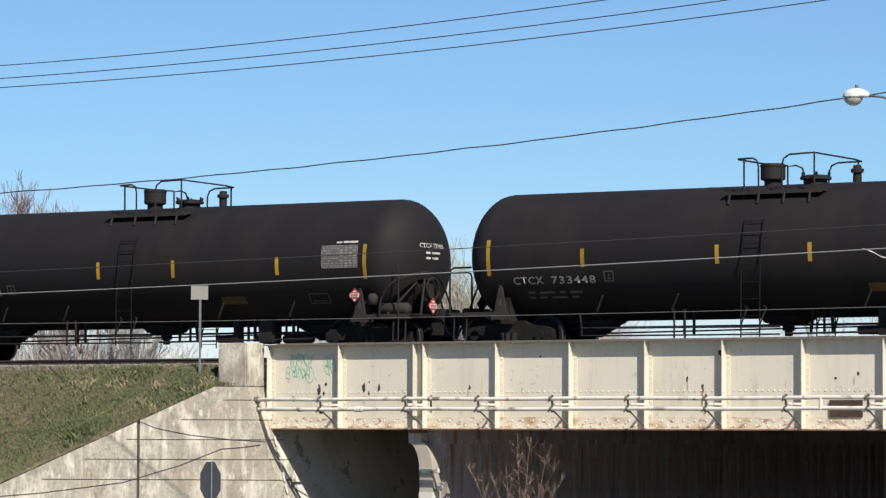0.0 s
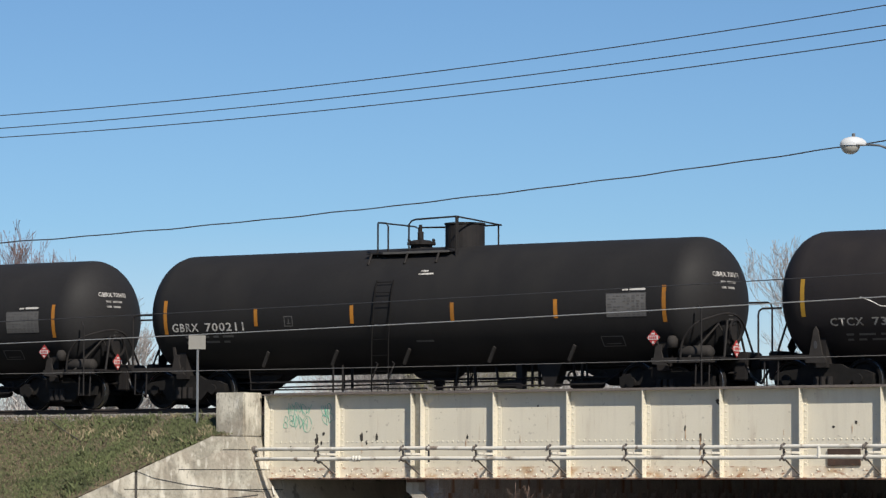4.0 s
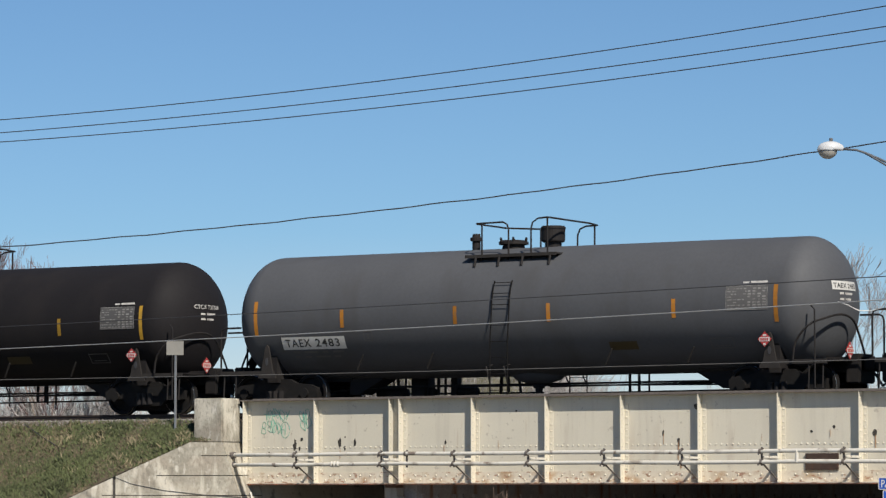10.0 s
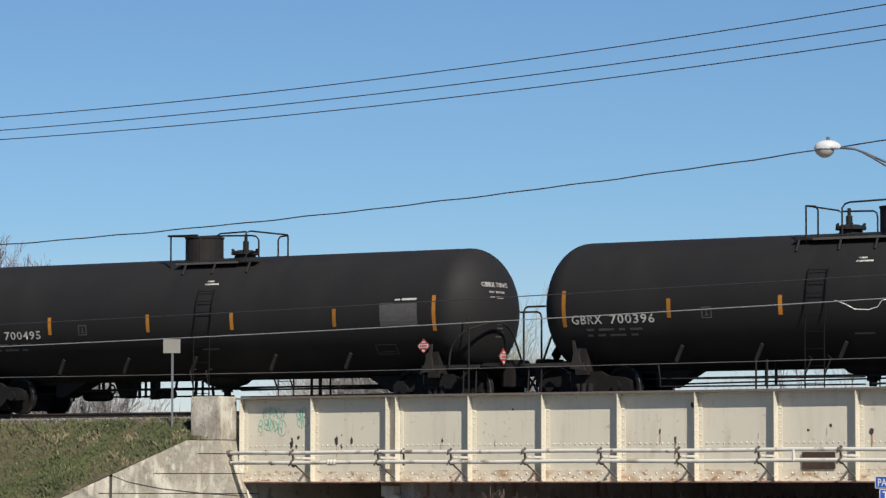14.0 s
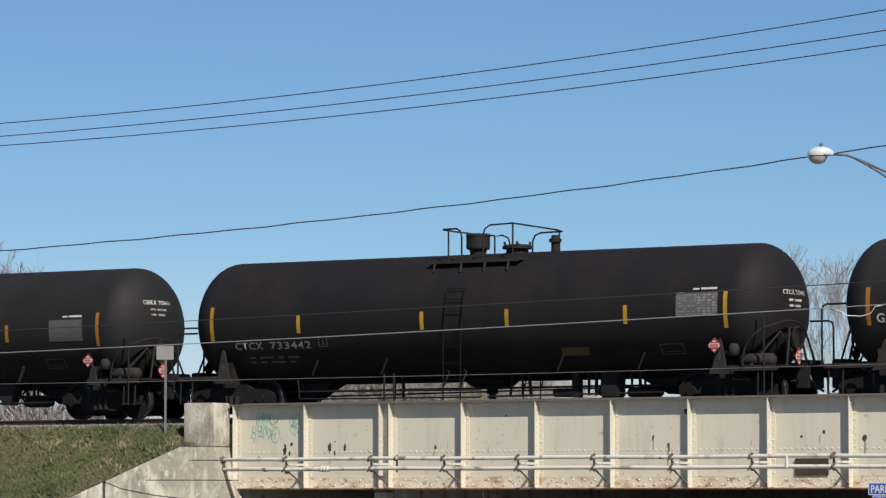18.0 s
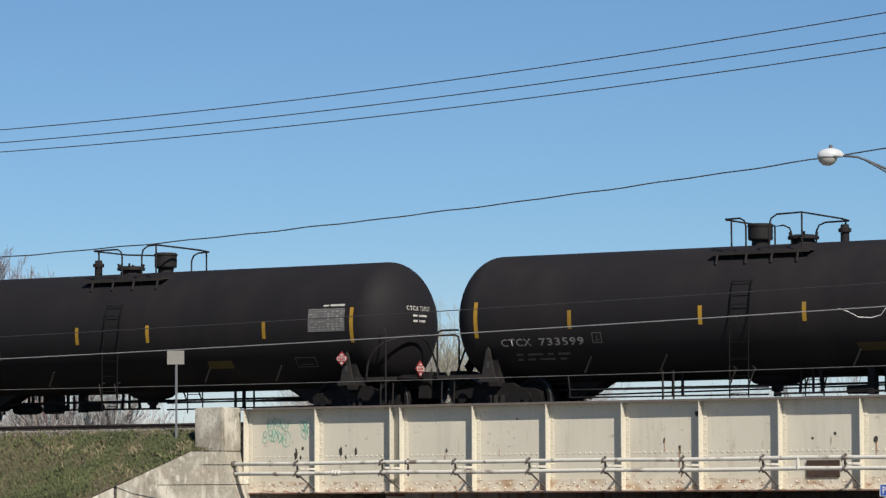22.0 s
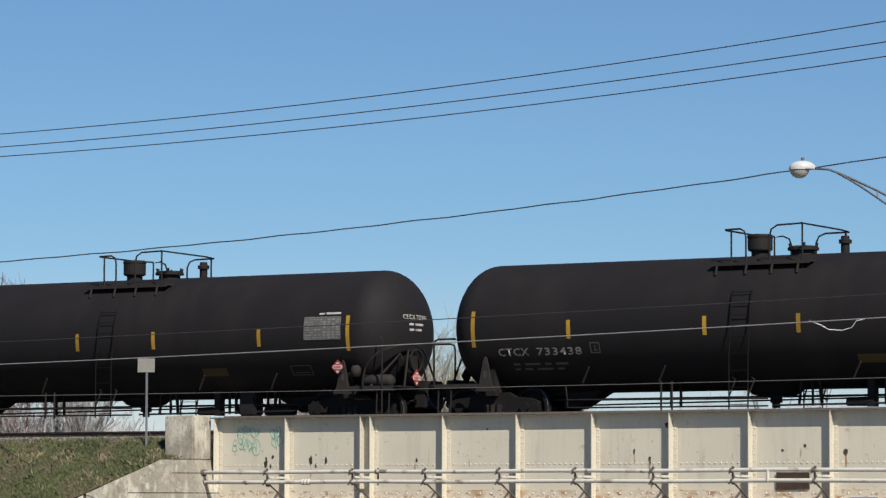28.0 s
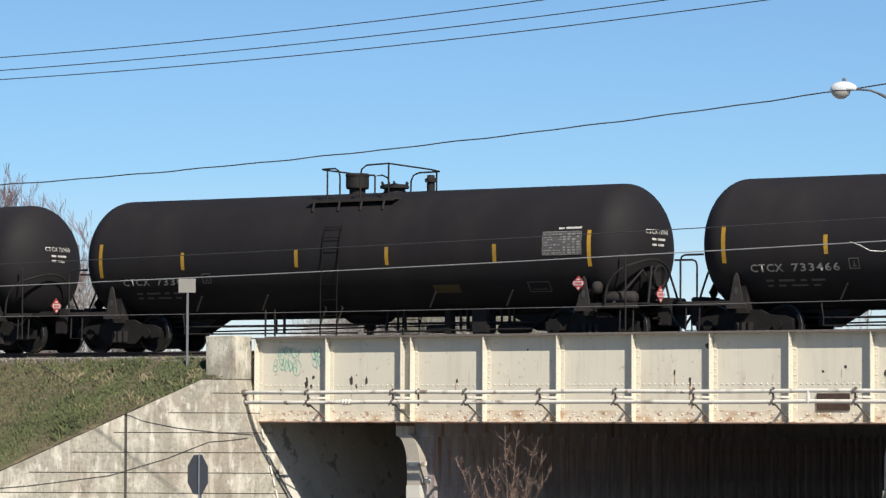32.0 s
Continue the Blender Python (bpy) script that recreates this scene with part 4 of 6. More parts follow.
    P("air_reservoir", moved(lathe([(0, -0.44), (0.1, -0.43), (0.155, -0.36), (0.155, 0.36), (0.1, 0.43), (0, 0.44)], 16, "x"), pose(7.72, -1.12, 1.12)), M_BRACKET, "dusty round air reservoir", smooth=True)
    P("side_step_plate", boxed(7.05, 8.3, -1.42, -1.2, 0.88, 0.93), M_BRACKET)
    P("elbow_vent", moved(lathe([(0, -0.14), (0.12, -0.13), (0.13, 0.06), (0.08, 0.14), (0, 0.15)], 12), pose(7.2, -1.3, 1.36)), M_BRACKET, smooth=True)
    # brake rigging and hangers under the shell, mostly towards the brake end
    for x, lean, w in ((-2.35, 0, 0.022), (-2.1, 0, 0.022), (0.95, 7, 0.022), (1.25, 0, 0.018), (1.45, -5, 0.03), (3.05, 0, 0.02), (3.25, 0, 0.03), (4.2, 0, 0.016), (4.42, 0, 0.028), (4.55, 0, 0.016)):
        P("pipe_hanger", moved(boxed(-w, w, -0.03, 0.03, -0.35, 0.22), pose(x, -0.66, 0.75, 0, lean, 0)), M_GEAR)
    P("brake_cylinder", moved(lathe([(0, -0.36), (0.1, -0.35), (0.11, 0.3), (0, 0.32)], 12, "x"), pose(2.45, -0.62, 0.48)), M_GEAR)
    P("cylinder_bracket", boxed(2.62, 2.8, -0.72, -0.5, 0.36, 0.98, bevel=0.01), M_GEAR)
    if kind == "C":
        P("control_valve", boxed(3.42, 3.9, -0.8, -0.4, 0.34, 0.95, bevel=0.04), M_GEAR)
        P("valve_branch", boxed(3.3, 3.44, -0.7, -0.5, 0.4, 0.56, bevel=0.02), M_GEAR)
    else:
        P("control_valve", prism([(3.3, 0.95), (3.95, 0.95), (3.72, 0.4), (3.48, 0.4)], -0.8, -0.45), M_GEAR)
        for x in (4.1, 4.95):
            ring = [(x + 0.11 * math.cos(a), -0.6, 0.62 + 0.13 * math.sin(a)) for a in (6.283 * k / 10 for k in range(11))]
            P("brake_hose", tubed(ring, 0.026, 6), M_GEAR)
        P("slack_hook", tubed([(2.0, -0.6, 0.9), (2.05, -0.6, 0.62), (2.15, -0.6, 0.55), (2.22, -0.6, 0.62)], 0.035), M_GEAR)
    P("air_tank", moved(lathe([(0, -0.46), (0.1, -0.43), (0.13, -0.3), (0.13, 0.3), (0.1, 0.43), (0, 0.46)], 14, "x"), pose(4.5, -0.55, 0.46)), M_GEAR, smooth=True)
    P("train_line", tubed([(-8.4, -0.45, 0.66), (-5.2, -0.5, 0.62), (5.2, -0.5, 0.62), (8.4, -0.45, 0.66)], 0.026), M_GEAR)
    P("side_rail", tubed([(-4.95, -1.0, 0.92), (-4.9, -1.0, 0.6), (0.3, -1.0, 0.57)], 0.022), M_GEAR)
    P("side_rail", tubed([(-4.9, -1.0, 0.6), (-4.9, -1.0, 0.42), (0.3, -1.0, 0.40)], 0.022), M_GEAR)
    P("lower_pipe", tubed([(0.3, -0.7, 0.42), (1.9, -0.7, 0.43), (5.0, -0.7, 0.45), (5.4, -0.6, 0.7)], 0.024), M_GEAR)
    P("upper_pipe", tubed([(1.6, -0.75, 0.6), (3.4, -0.75, 0.62), (5.2, -0.7, 0.6)], 0.024), M_GEAR)
    for x in (-2.43, -2.15):
        P("rail_hanger", tubed([(x, -1.0, 1.0), (x, -1.0, 0.34)], 0.025), M_GEAR)
    P("brake_rod", tubed([(-6.2, 0.2, 0.5), (3.6, 0.1, 0.6), (6.2, 0.2, 0.5)], 0.02), M_GEAR)
    P("sill_gusset", prism([(4.1, 0.86), (5.2, 0.86), (5.2, 0.42), (4.95, 0.42)], -0.3, 0.3), M_GEAR)
    P("sill_gusset", prism([(-4.3, 0.86), (-5.4, 0.86), (-5.4, 0.42), (-5.1, 0.42)], -0.3, 0.3), M_GEAR)
    # small slanted struts on the lower flank
    xs = (-4.35, -2.35, 2.55, 4.7) if kind == "C" else (-4.35, -2.3, -0.2, 2.2, 4.4)
    for x in xs:
        w = 0.014 if kind == "C" else 0.04
        part("flank_strut", moved(boxed(-w, w, -0.02, 0.02, 0, 0.42), pose(x, -1.24, 0.98, 10, 30, 0)), M_BRACKET, car, "" if kind == "C" else "pale slanted strut")
    # top works
    if kind == "C":
        P("nozzle_housing", moved(lathe([(0, -0.1), (0.2, -0.1), (0.2, 0.1), (0.275, 0.13), (0.285, 0.16), (0.285, 0.47), (0.27, 0.5), (0, 0.51)], 24), pose(-0.4, 0, 3.84)), M_GEAR, "dull black round housing")
        P("housing_band", moved(lathe([(0.286, 0.0), (0.3, 0.0), (0.3, 0.035), (0.286, 0.035)], 24), pose(-0.4, 0, 4.27)), M_GEAR)
        P("manway_cover", moved(lathe([(0, -0.08), (0.3, -0.08), (0.26, 0.08), (0.36, 0.1), (0.36, 0.16), (0.26, 0.2), (0, 0.22)], 18), pose(0.7, 0, 3.84)), M_GEAR)
        bm = bmesh.new()
        for k in range(6):
            a = 2 * math.pi * k / 6
            tube(bm, [(0.7 + 0.33 * math.cos(a), 0.33 * math.sin(a), 3.96), (0.7 + 0.35 * math.cos(a), 0.35 * math.sin(a), 4.1)], 0.028, 5)
        P("eye_bolt_ring", bm, M_GEAR)
        P("relief_valve", moved(lathe([(0, -0.08), (0.1, -0.08), (0.1, 0.22), (0.145, 0.22), (0.15, 0.3), (0.1, 0.32), (0.09, 0.39), (0, 0.4)], 14), pose(1.75, 0, 3.84)), M_GEAR)
        for y in (-1, 1):
            P("top_walkway", boxed(-1.12, 1.4, *sorted((y * 0.62, y * 1.06)), 3.61, 3.645), M_BRACKET, "dusty grated walkway plank")
            P("walkway_edge", boxed(-1.12, 1.4, *sorted((y * 1.062, y * 1.075)), 3.575, 3.65), M_BRACKET)
            for x in (-0.95, -0.2, 0.45, 1.1):
                P("walkway_bracket", tubed([(x, y * 1.05, 3.6), (x, y * 1.14, 3.36)], 0.03), M_GEAR)
        a, b, c, e, g, h = (-0.64, -0.27, 0.33, 1.15, 1.3, 0.54) if f > 0 else (-1.0, -0.26, 0.36, 0.81, 0.98, 0.5)
        rails = [[(a, -0.95, 3.45), (a, -0.95, 4.4)], [(b, -0.95, 3.45), (b, -0.95, 4.22), (b - 0.04, -0.95, 4.35), (b - 0.15, -0.95, 4.41), (a - 0.15, -0.95, 4.4), (a - 0.22, -0.8, 4.4), (a - 0.2, 0.5, 4.38), (-0.52, 0.95, 4.36)],
                 [(c, -0.95, 3.45), (c, -0.95, 4.22), (c + 0.04, -0.95, 4.37), (c + 0.19, -0.95, 4.46), (e, -0.95, 4.48), (g + 0.06, 0.6, 4.42), (g + 0.08, 0.95, 4.39)], [(e, -0.95, 3.4), (e, -0.95, 4.5)],
                 [(g, 0.95, 3.5), (g, 0.95, 4.4)], [(h, 0.95, 3.6), (h + 0.01, 0.95, 4.18), (h + 0.08, 0.95, 4.32), (h + 0.24, 0.95, 4.38), (g + 0.08, 0.95, 4.39)],
                 [(-0.52, 0.95, 3.6), (-0.52, 0.95, 4.34), (-0.3, 0.95, 4.36), (-0.14, 0.95, 4.29), (-0.09, 0.95, 4.15), (-0.09, 0.95, 3.6)]]
        rails = rails if f > 0 else [[(-x, -y, z) for x, y, z in line] for line in rails]
    else:
        P("nozzle_housing", moved(lathe([(0, -0.1), (0.48, -0.1), (0.48, 0.5), (0.46, 0.53), (0, 0.55)], 28), pose(0.73, 0, 3.84)), M_GEAR, "wide round black housing")
        P("housing_lid", moved(lathe([(0.44, 0), (0.5, 0), (0.5, 0.04), (0, 0.06)], 28), pose(0.73, 0, 4.36)), M_GEAR)
        P("manway_cover", moved(lathe([(0, -0.08), (0.3, -0.08), (0.26, 0.06), (0.35, 0.08), (0.35, 0.14), (0.2, 0.19), (0, 0.2)], 18), pose(-0.53, 0, 3.84)), M_GEAR)
        P("relief_valve", moved(lathe([(0, 0), (0.075, 0), (0.075, 0.24), (0.04, 0.26), (0.04, 0.42), (0, 0.42)], 12), pose(-0.62, 0.1, 4.0)), M_GEAR)
        bm = bmesh.new()
        for k in range(6):
            a = 2 * math.pi * k / 6
            tube(bm, [(-0.53 + 0.33 * math.cos(a), 0.33 * math.sin(a), 3.92), (-0.53 + 0.35 * math.cos(a), 0.35 * math.sin(a), 4.06)], 0.03, 5)
        P("eye_bolt_ring", bm, M_GEAR)
        for y in (-1, 1):
            P("top_walkway", boxed(-1.5, 0.9, *sorted((y * 0.5, y * 0.95)), 3.66, 3.69), M_GEAR)
            P("toe_strip", boxed(-1.0, 0.9, *sorted((y * 0.96, y * 0.98)), 3.65, 3.7), M_LETTER_DIM)
            for x in (-1.35, -0.3, 0.6):
                P("walkway_bracket", tubed([(x, y * 0.95, 3.66), (x, y * 1.1, 3.4)], 0.03), M_GEAR)
        rails = [[(-1.2, -0.9, 3.6), (-1.2, -0.9, 4.39), (-1.25, -0.8, 4.44), (-1.25, 0.8, 4.44), (-1.2, 0.9, 4.39), (-1.2, 0.9, 3.6)],
                 [(-0.9, -0.9, 3.66), (-0.9, -0.9, 4.33), (-0.96, -0.9, 4.41), (-1.2, -0.9, 4.43)],
                 [(-0.3, -0.9, 3.66), (-0.3, -0.9, 4.35), (-0.22, -0.9, 4.44), (-0.1, -0.9, 4.47), (1.05, -0.9, 4.50), (1.2, -0.3, 4.45), (1.2, 0.9, 4.39)],
                 [(-1.2, 0.9, 4.42), (-0.4, 0.9, 4.40), (-0.32, 0.9, 4.35), (-0.3, 0.9, 4.25), (-0.3, 0.9, 3.66)], [(1.05, -0.9, 3.45), (1.05, -0.9, 4.52)], [(1.07, -0.86, 3.45), (1.07, -0.86, 4.52)],
                 [(1.15, 0.85, 4.41), (1.15, 0.85, 3.45)], [(0.2, 0.9, 3.66), (0.2, 0.9, 4.30), (0.3, 0.9, 4.39), (1.2, 0.9, 4.40)]]
    for pts in rails:
        P("top_handrail", tubed(pts, 0.022), M_GEAR)
    # ladders, both sides
    for y in (-1, 1):
        lx = (-0.1 if y < 0 else 0.1) if kind == "C" else (-0.62 if y < 0 else -0.4)
        for dx in (-0.24, 0.24):
            pts = [(lx + dx, y * 1.66, 0.32), (lx + dx, y * 1.66, 1.5)] + [(lx + dx, y * 1.59 * math.cos(a), Z_T + 1.59 * math.sin(a)) for a in (0, 0.15, 0.3, 0.44)]
            P("ladder_rail", tubed(pts, 0.017), M_LADDER)
        for k in range(8 if y * f < 0 else 2):
            if k < 5:
                p = (y * 1.66, 0.42 + 0.38 * k)
            else:
                a = (k - 4.6) * 0.17
                p = (y * 1.59 * math.cos(a), Z_T + 1.59 * math.sin(a))
            P("ladder_rung", tubed([(lx - 0.24, *p), (lx + 0.24, *p)], 0.009), M_LADDER)
        for dx in (-0.24, 0.24):
            P("ladder_stay", tubed([(lx + dx, y * 1.66, 0.6), (lx + dx + 0.14, y * 1.6, 0.98), (lx + dx + 0.02, y * 1.5, 1.02)], 0.02), M_GEAR)
    for s in (-1, 1):
        truck(car, s * TRUCK_X)
    # markings that every car of the kind carries, on the viewer's side
    dx, dz = (5.84, 2.13) if kind == "C" else (5.57, 1.96)
    panel = part("data_panel", wrap(sheet(1.06, 0.55, 1, 5), dx, dz), M_PANEL, car, "grey panel of small unreadable print")
    bm = bmesh.new()
    random.seed(21)
    for j in range(8):
        x = 0.04
        while x < 0.5:
            w = random.uniform(0.03, 0.12)
            if random.random() < 0.75:
                sheet(min(w, 0.53 - x), 0.024, 1, 1, x, 0.035 + 0.062 * j, bm)
            x += w + random.uniform(0.02, 0.05)
        for k in range(4):
            if random.random() < 0.85:
                sheet(random.uniform(0.06, 0.095), 0.036, 1, 1, 0.56 + 0.125 * k, 0.03 + 0.062 * j, bm)
    for a in ((1.06, 0.012, 0, 0), (1.06, 0.012, 0, 0.538), (0.012, 0.55, 0, 0), (0.012, 0.55, 1.048, 0)):
        sheet(a[0], a[1], 1, 4 if a[1] > 0.1 else 1, a[2], a[3], bm)
    tagged(part("panel_print", wrap(bm, dx, dz, 0.01), M_LETTER_MID if kind == "C" else M_LETTER_DIM, panel), kind="stuff")
    bm = sheet(0.16, 0.04, 1, 1, 0.42, 0.0)
    sheet(0.42, 0.05, 1, 1, 0.62, 0.0, bm)
    part("panel_heading", wrap(bm, dx, dz + 0.6), M_LETTER, panel)
    sq = bmesh.new()
    for a in ((0.26, 0.025, 0, 0), (0.26, 0.025, 0, 0.235), (0.025, 0.26, 0, 0), (0.025, 0.26, 0.235, 0), (0.1, 0.025, 0.09, 0.06), (0.025, 0.12, 0.12, 0.07)):
        sheet(a[0], a[1], 1, 1, a[2], a[3], sq)
    part("stencil_square", wrap(sq, -4.05 if kind == "C" else -3.55, 1.66 if kind == "C" else 1.94), M_LETTER_DIM, car)
    bm = bmesh.new()
    random.seed(8)
    for j in range(2):
        x = 0.0
        for k in range(4):
            w = random.uniform(0.12, 0.42)
            sheet(w, 0.055, 1, 1, x, -0.14 * j, bm)
            x += w + 0.13
    part("small_print", wrap(bm, -6.2 if kind == "C" else -6.6, 1.42 if kind == "C" else 1.72), M_LETTER_DIM, car, "lines of small unreadable print")
    fr = bmesh.new()
    for a in ((0.6, 0.02, 0, 0), (0.6, 0.02, 0, 0.27), (0.02, 0.27, 0, 0), (0.02, 0.27, 0.58, 0), (0.4, 0.02, 0.1, 0.07)):
        sheet(a[0], a[1], 1, 1, a[2], a[3], fr)
    part("card_frame", wrap(fr, 5.3, 1.3), M_LETTER_DIM, car, "pale outlined card frame")
    if kind == "C":
        part("yellow_plate", wrap(sheet(0.74, 0.23, 1, 3), 2.66, 1.32), M_PLATE_Y, car, "faded yellow notice plate")
    else:
        bm = sheet(0.2, 0.045, 1, 1, 0.05, 0.09)
        sheet(0.42, 0.045, 1, 1, 0, 0, bm)
        part("upper_stencil", wrap(bm, 0.25, 3.1), M_LETTER, car)
        bm = bmesh.new()
        for j in range(4):
            sheet(0.22 + 0.06 * (j % 2), 0.035, 1, 1, 0, 0.1 * j, bm)
        part("head_stencil", on_head(bm, -0.32, 1.68), M_LETTER_DIM, car)
        part("low_stencil", wrap(sheet(0.5, 0.05, 1, 1), 0.2, 1.5), M_LETTER_DIM, car)
    hazard_placard(car, pose(6.82, -1.52, 1.46) @ Matrix.Scale(0.86, 4))
    hazard_placard(car, pose(8.5, -0.64, 1.2, 0, 0, 90))
    part("placard_holder", moved(prism([(0, -0.22), (0.22, 0), (0, 0.22), (-0.22, 0)], -0.006, 0.006), pose(-7.9, -0.62, 1.22, 0, 0, 90)), M_GEAR, car, "black steel placard holder seen from behind")
    return car


CARS = [  # index in the train, kind, which way round, painted number
    (-1, "C", 1, "CTCX 733481"),
    (0, "C", 1, "CTCX 733448"),
    (1, "G", -1, "GBRX 700474"),
    (2, "G", 1, "GBRX 700489"),
    (3, "G", 1, "GBRX 700480"),
    (4, "G", 1, "GBRX 700211"),
    (5, "C", 1, "CTCX 733435"),
    (6, "C", 1, "CTCX 733555"),
    (7, "C", 1, "CTCX 733683"),
    (8, "C", 1, "TAEX 2519"),
    (9, "C", 1, "CTCX 733585"),
    (10, "C", -1, "CTCX 733388"),
    (11, "S", -1, "TAEX 2483"),
    (12, "C", -1, "CTCX 733491"),
    (13, "C", -1, "CTCX 733367"),
    (14, "C", 1, "CTCX 733973"),
    (15, "G", -1, "GBRX 700495"),
    (16, "G", 1, "GBRX 700396"),
    (17, "C", 1, "CTCX 733500"),
    (18, "C", 1, "CTCX 733477"),
    (19, "G", 1, "GBRX 700461"),
    (20, "C", 1, "CTCX 733442"),
    (21, "G", -1, "GBRX 700207"),
    (22, "C", -1, "CTCX 735695"),
    (23, "C", 1, "CTCX 730765"),
    (24, "C", -1, "CTCX 733527"),
    (25, "C", 1, "CTCX 733599"),
    (26, "C", -1, "CTCX 733463"),
    (27, "C", -1, "CTCX 733568"),
    (28, "G", -1, "GBRX 700337"),
    (29, "C", -1, "CTCX 733594"),
    (30, "C", 1, "CTCX 733468"),
    (31, "C", 1, "CTCX 733500"),
    (32, "C", 1, "CTCX 733438"),
    (33, "G", 1, "GBRX 700511"),
    (34, "C", 1, "CTCX 733439"),
    (35, "C", -1, "CTCX 733400"),
    (36, "C", 1, "CTCX 733643"),
    (37, "C", 1, "CTCX 733466"),
]


def number_text(car, kind, text):
    """The painted number on the flank and on the right-hand head."""
    mark, digits = text.split()
    patch = mark == "TAEX"
    if kind == "C":
        x, z, h, w = -6.53, 1.64, 0.18, 2.25
    else:
        x, z, h, w = -6.97, 1.88, 0.2, 2.2
    if patch:
        x, z, h, w = -6.36, 1.57, 0.2, 1.62
        p = part("number_patch", wrap(sheet(1.85, 0.33, 2, 4), x - 0.1, z - 0.065, 0.006), M_PANEL_WHITE, car, "white number patch")
    mat = M_INK if patch else (M_LETTER_MID if kind == "C" else M_LETTER)
    shares = (0.46, 0.54, 0.44) if patch else (0.37, 0.46, 0.54)
    for name, text_, x0, w0 in (("car_mark", mark, 0.0, shares[0] * w), ("car_number", digits, shares[1] * w, shares[2] * w)):
        flat = letters(text_, h, 1.12)
        wide = max(v.co.x for v in flat.verts)
        for v in flat.verts:
            v.co.x *= w0 / wide
        part(name, wrap(flat, x + x0, z, 0.010), mat, car, "painted letters" if x0 == 0 else "painted car number")
    flat = letters(mark + " " + digits, 0.105, 1.05)
    wide = max(v.co.x for v in flat.verts)
    for v in flat.verts:
        v.co.x *= 0.95 / wide
    if patch:
        part("head_patch", on_head(sheet(1.05, 0.2, 6, 2), -0.64, 2.585), M_PANEL_WHITE, car, "white number patch")
    hy, hz = (-0.6, 2.63) if kind == "C" else (-0.78, 2.88)
    part("head_number", on_head(flat, hy, hz, 0.012), M_INK if patch else M_LETTER, car)
    bm = sheet(0.16, 0.05, 1, 1, 0.0, 0.1)
    sheet(0.34, 0.05, 1, 1, 0.22, 0.1, bm)
    sheet(0.16, 0.05, 1, 1, 0.0, -0.03, bm)
    sheet(0.26, 0.05, 1, 1, 0.22, -0.03, bm)
    part("head_print", on_head(bm, hy + 0.2, hz - 0.25), M_LETTER if kind == "C" else M_LETTER_MID, car)


STRIPS = {  # where the four short reflective strips sit along the flank
    "a": (-4.58, -1.03, 1.33, 4.51), "b": (-4.60, -1.16, 1.48, 4.52), "c": (-4.37, -1.30, 1.51, 4.18), "d": (-4.50, -1.25, 0.97, 4.52),
    "e": (-4.62, -1.40, 1.17, 4.49), "g": (-4.39, -1.54, 1.34, 4.20), "h": (-4.46, -1.36, 1.21, 4.25)}
PATTERN = {5: "a", 7: "b", 9: "c", 11: "e", 14: "b", 15: "h", 21: "h", 22: "e", 23: "b", 25: "b", 27: "e", 36: "b"}


def flank_strips(car, kind, pattern, faded=False):
    """Two long strips at the ends of the flank and four short ones between."""
    z, h, mat = (2.0, 0.43, M_YELLOW) if kind == "C" else (1.97, 0.44, M_ORANGE)
    mat = M_ORANGE if faded else mat
    for x in (-7.16, 7.10):
        part("reflective_strip", wrap(sheet(0.105, 0.85, 1, 5), x - 0.052, z - 0.15), mat, car, "amber reflective strip")
    for x in STRIPS[pattern]:
        part("reflective_strip", wrap(sheet(0.105, h, 1, 4), x - 0.052, z), mat, car, "amber reflective strip")


LABEL = {"C": "soot-black steel tank car with yellow strips rolling on the bridge track",
         "G": "satin black tank car with amber strips and a wide round housing",
         "S": "weathered grey steel tank car with a white number patch"}
models, train = {}, []
for index, kind, turn, text in CARS:
    key = (kind, turn)
    k = "C" if kind == "S" else kind
    if key not in models:
        models[key] = make_car(k, turn, {"C": M_BLACK, "G": M_BLACK_G, "S": M_GREY}[kind])
        tagged(models[key], LABEL[kind])
        car = models[key]
    else:
        car = copy_thing(models[key], pose(0, 0, 0))
    train.append((index, kind, turn, text, car))
for index, kind, turn, text, car in train:
    number_text(car, "G" if kind == "G" else "C", text)
    flank_strips(car, "G" if kind == "G" else "C", PATTERN.get(index, "g" if kind == "G" else ("a" if turn > 0 else "d")), kind == "S")
    if text == "TAEX 2519":
        tagged(car, "soot-black tank car with silver graffiti and a white number patch")
    if text == "CTCX 733388":
        tagged(car, "soot-black tank car with a small white graffiti tag")


def ribbon(bm, pts, w=0.014):
    """A painted line through flat points."""
    pts = [p for p in eased([(a, b, 0) for a, b in pts], 4)]
    for a, b in zip(pts, pts[1:]):
        d = b - a
        if d.length < 1e-4:
            continue
        n = Vector((-d.y, d.x, 0)).normalized() * w
        e = d.normalized() * w * 0.5
        bm.faces.new([bm.verts.new(p) for p in (a - e + n, a - e - n, b + e - n, b + e + n)])


def spray(car, x, z, lines, w=0.014):
    bm = bmesh.new()
    for pts in lines:
        ribbon(bm, pts, w)
    tagged(part("graffiti", wrap(bm, x, z, 0.008), M_SPRAY_W, car, "silver spray-painted scrawl"), kind="stuff")


def loop(x, y, rx, ry, turns=1.0, start=0.5):
    return [(x + rx * math.cos(start + 6.283 * turns * k / 10), y + ry * math.sin(start + 6.283 * turns * k / 10)) for k in range(11)]


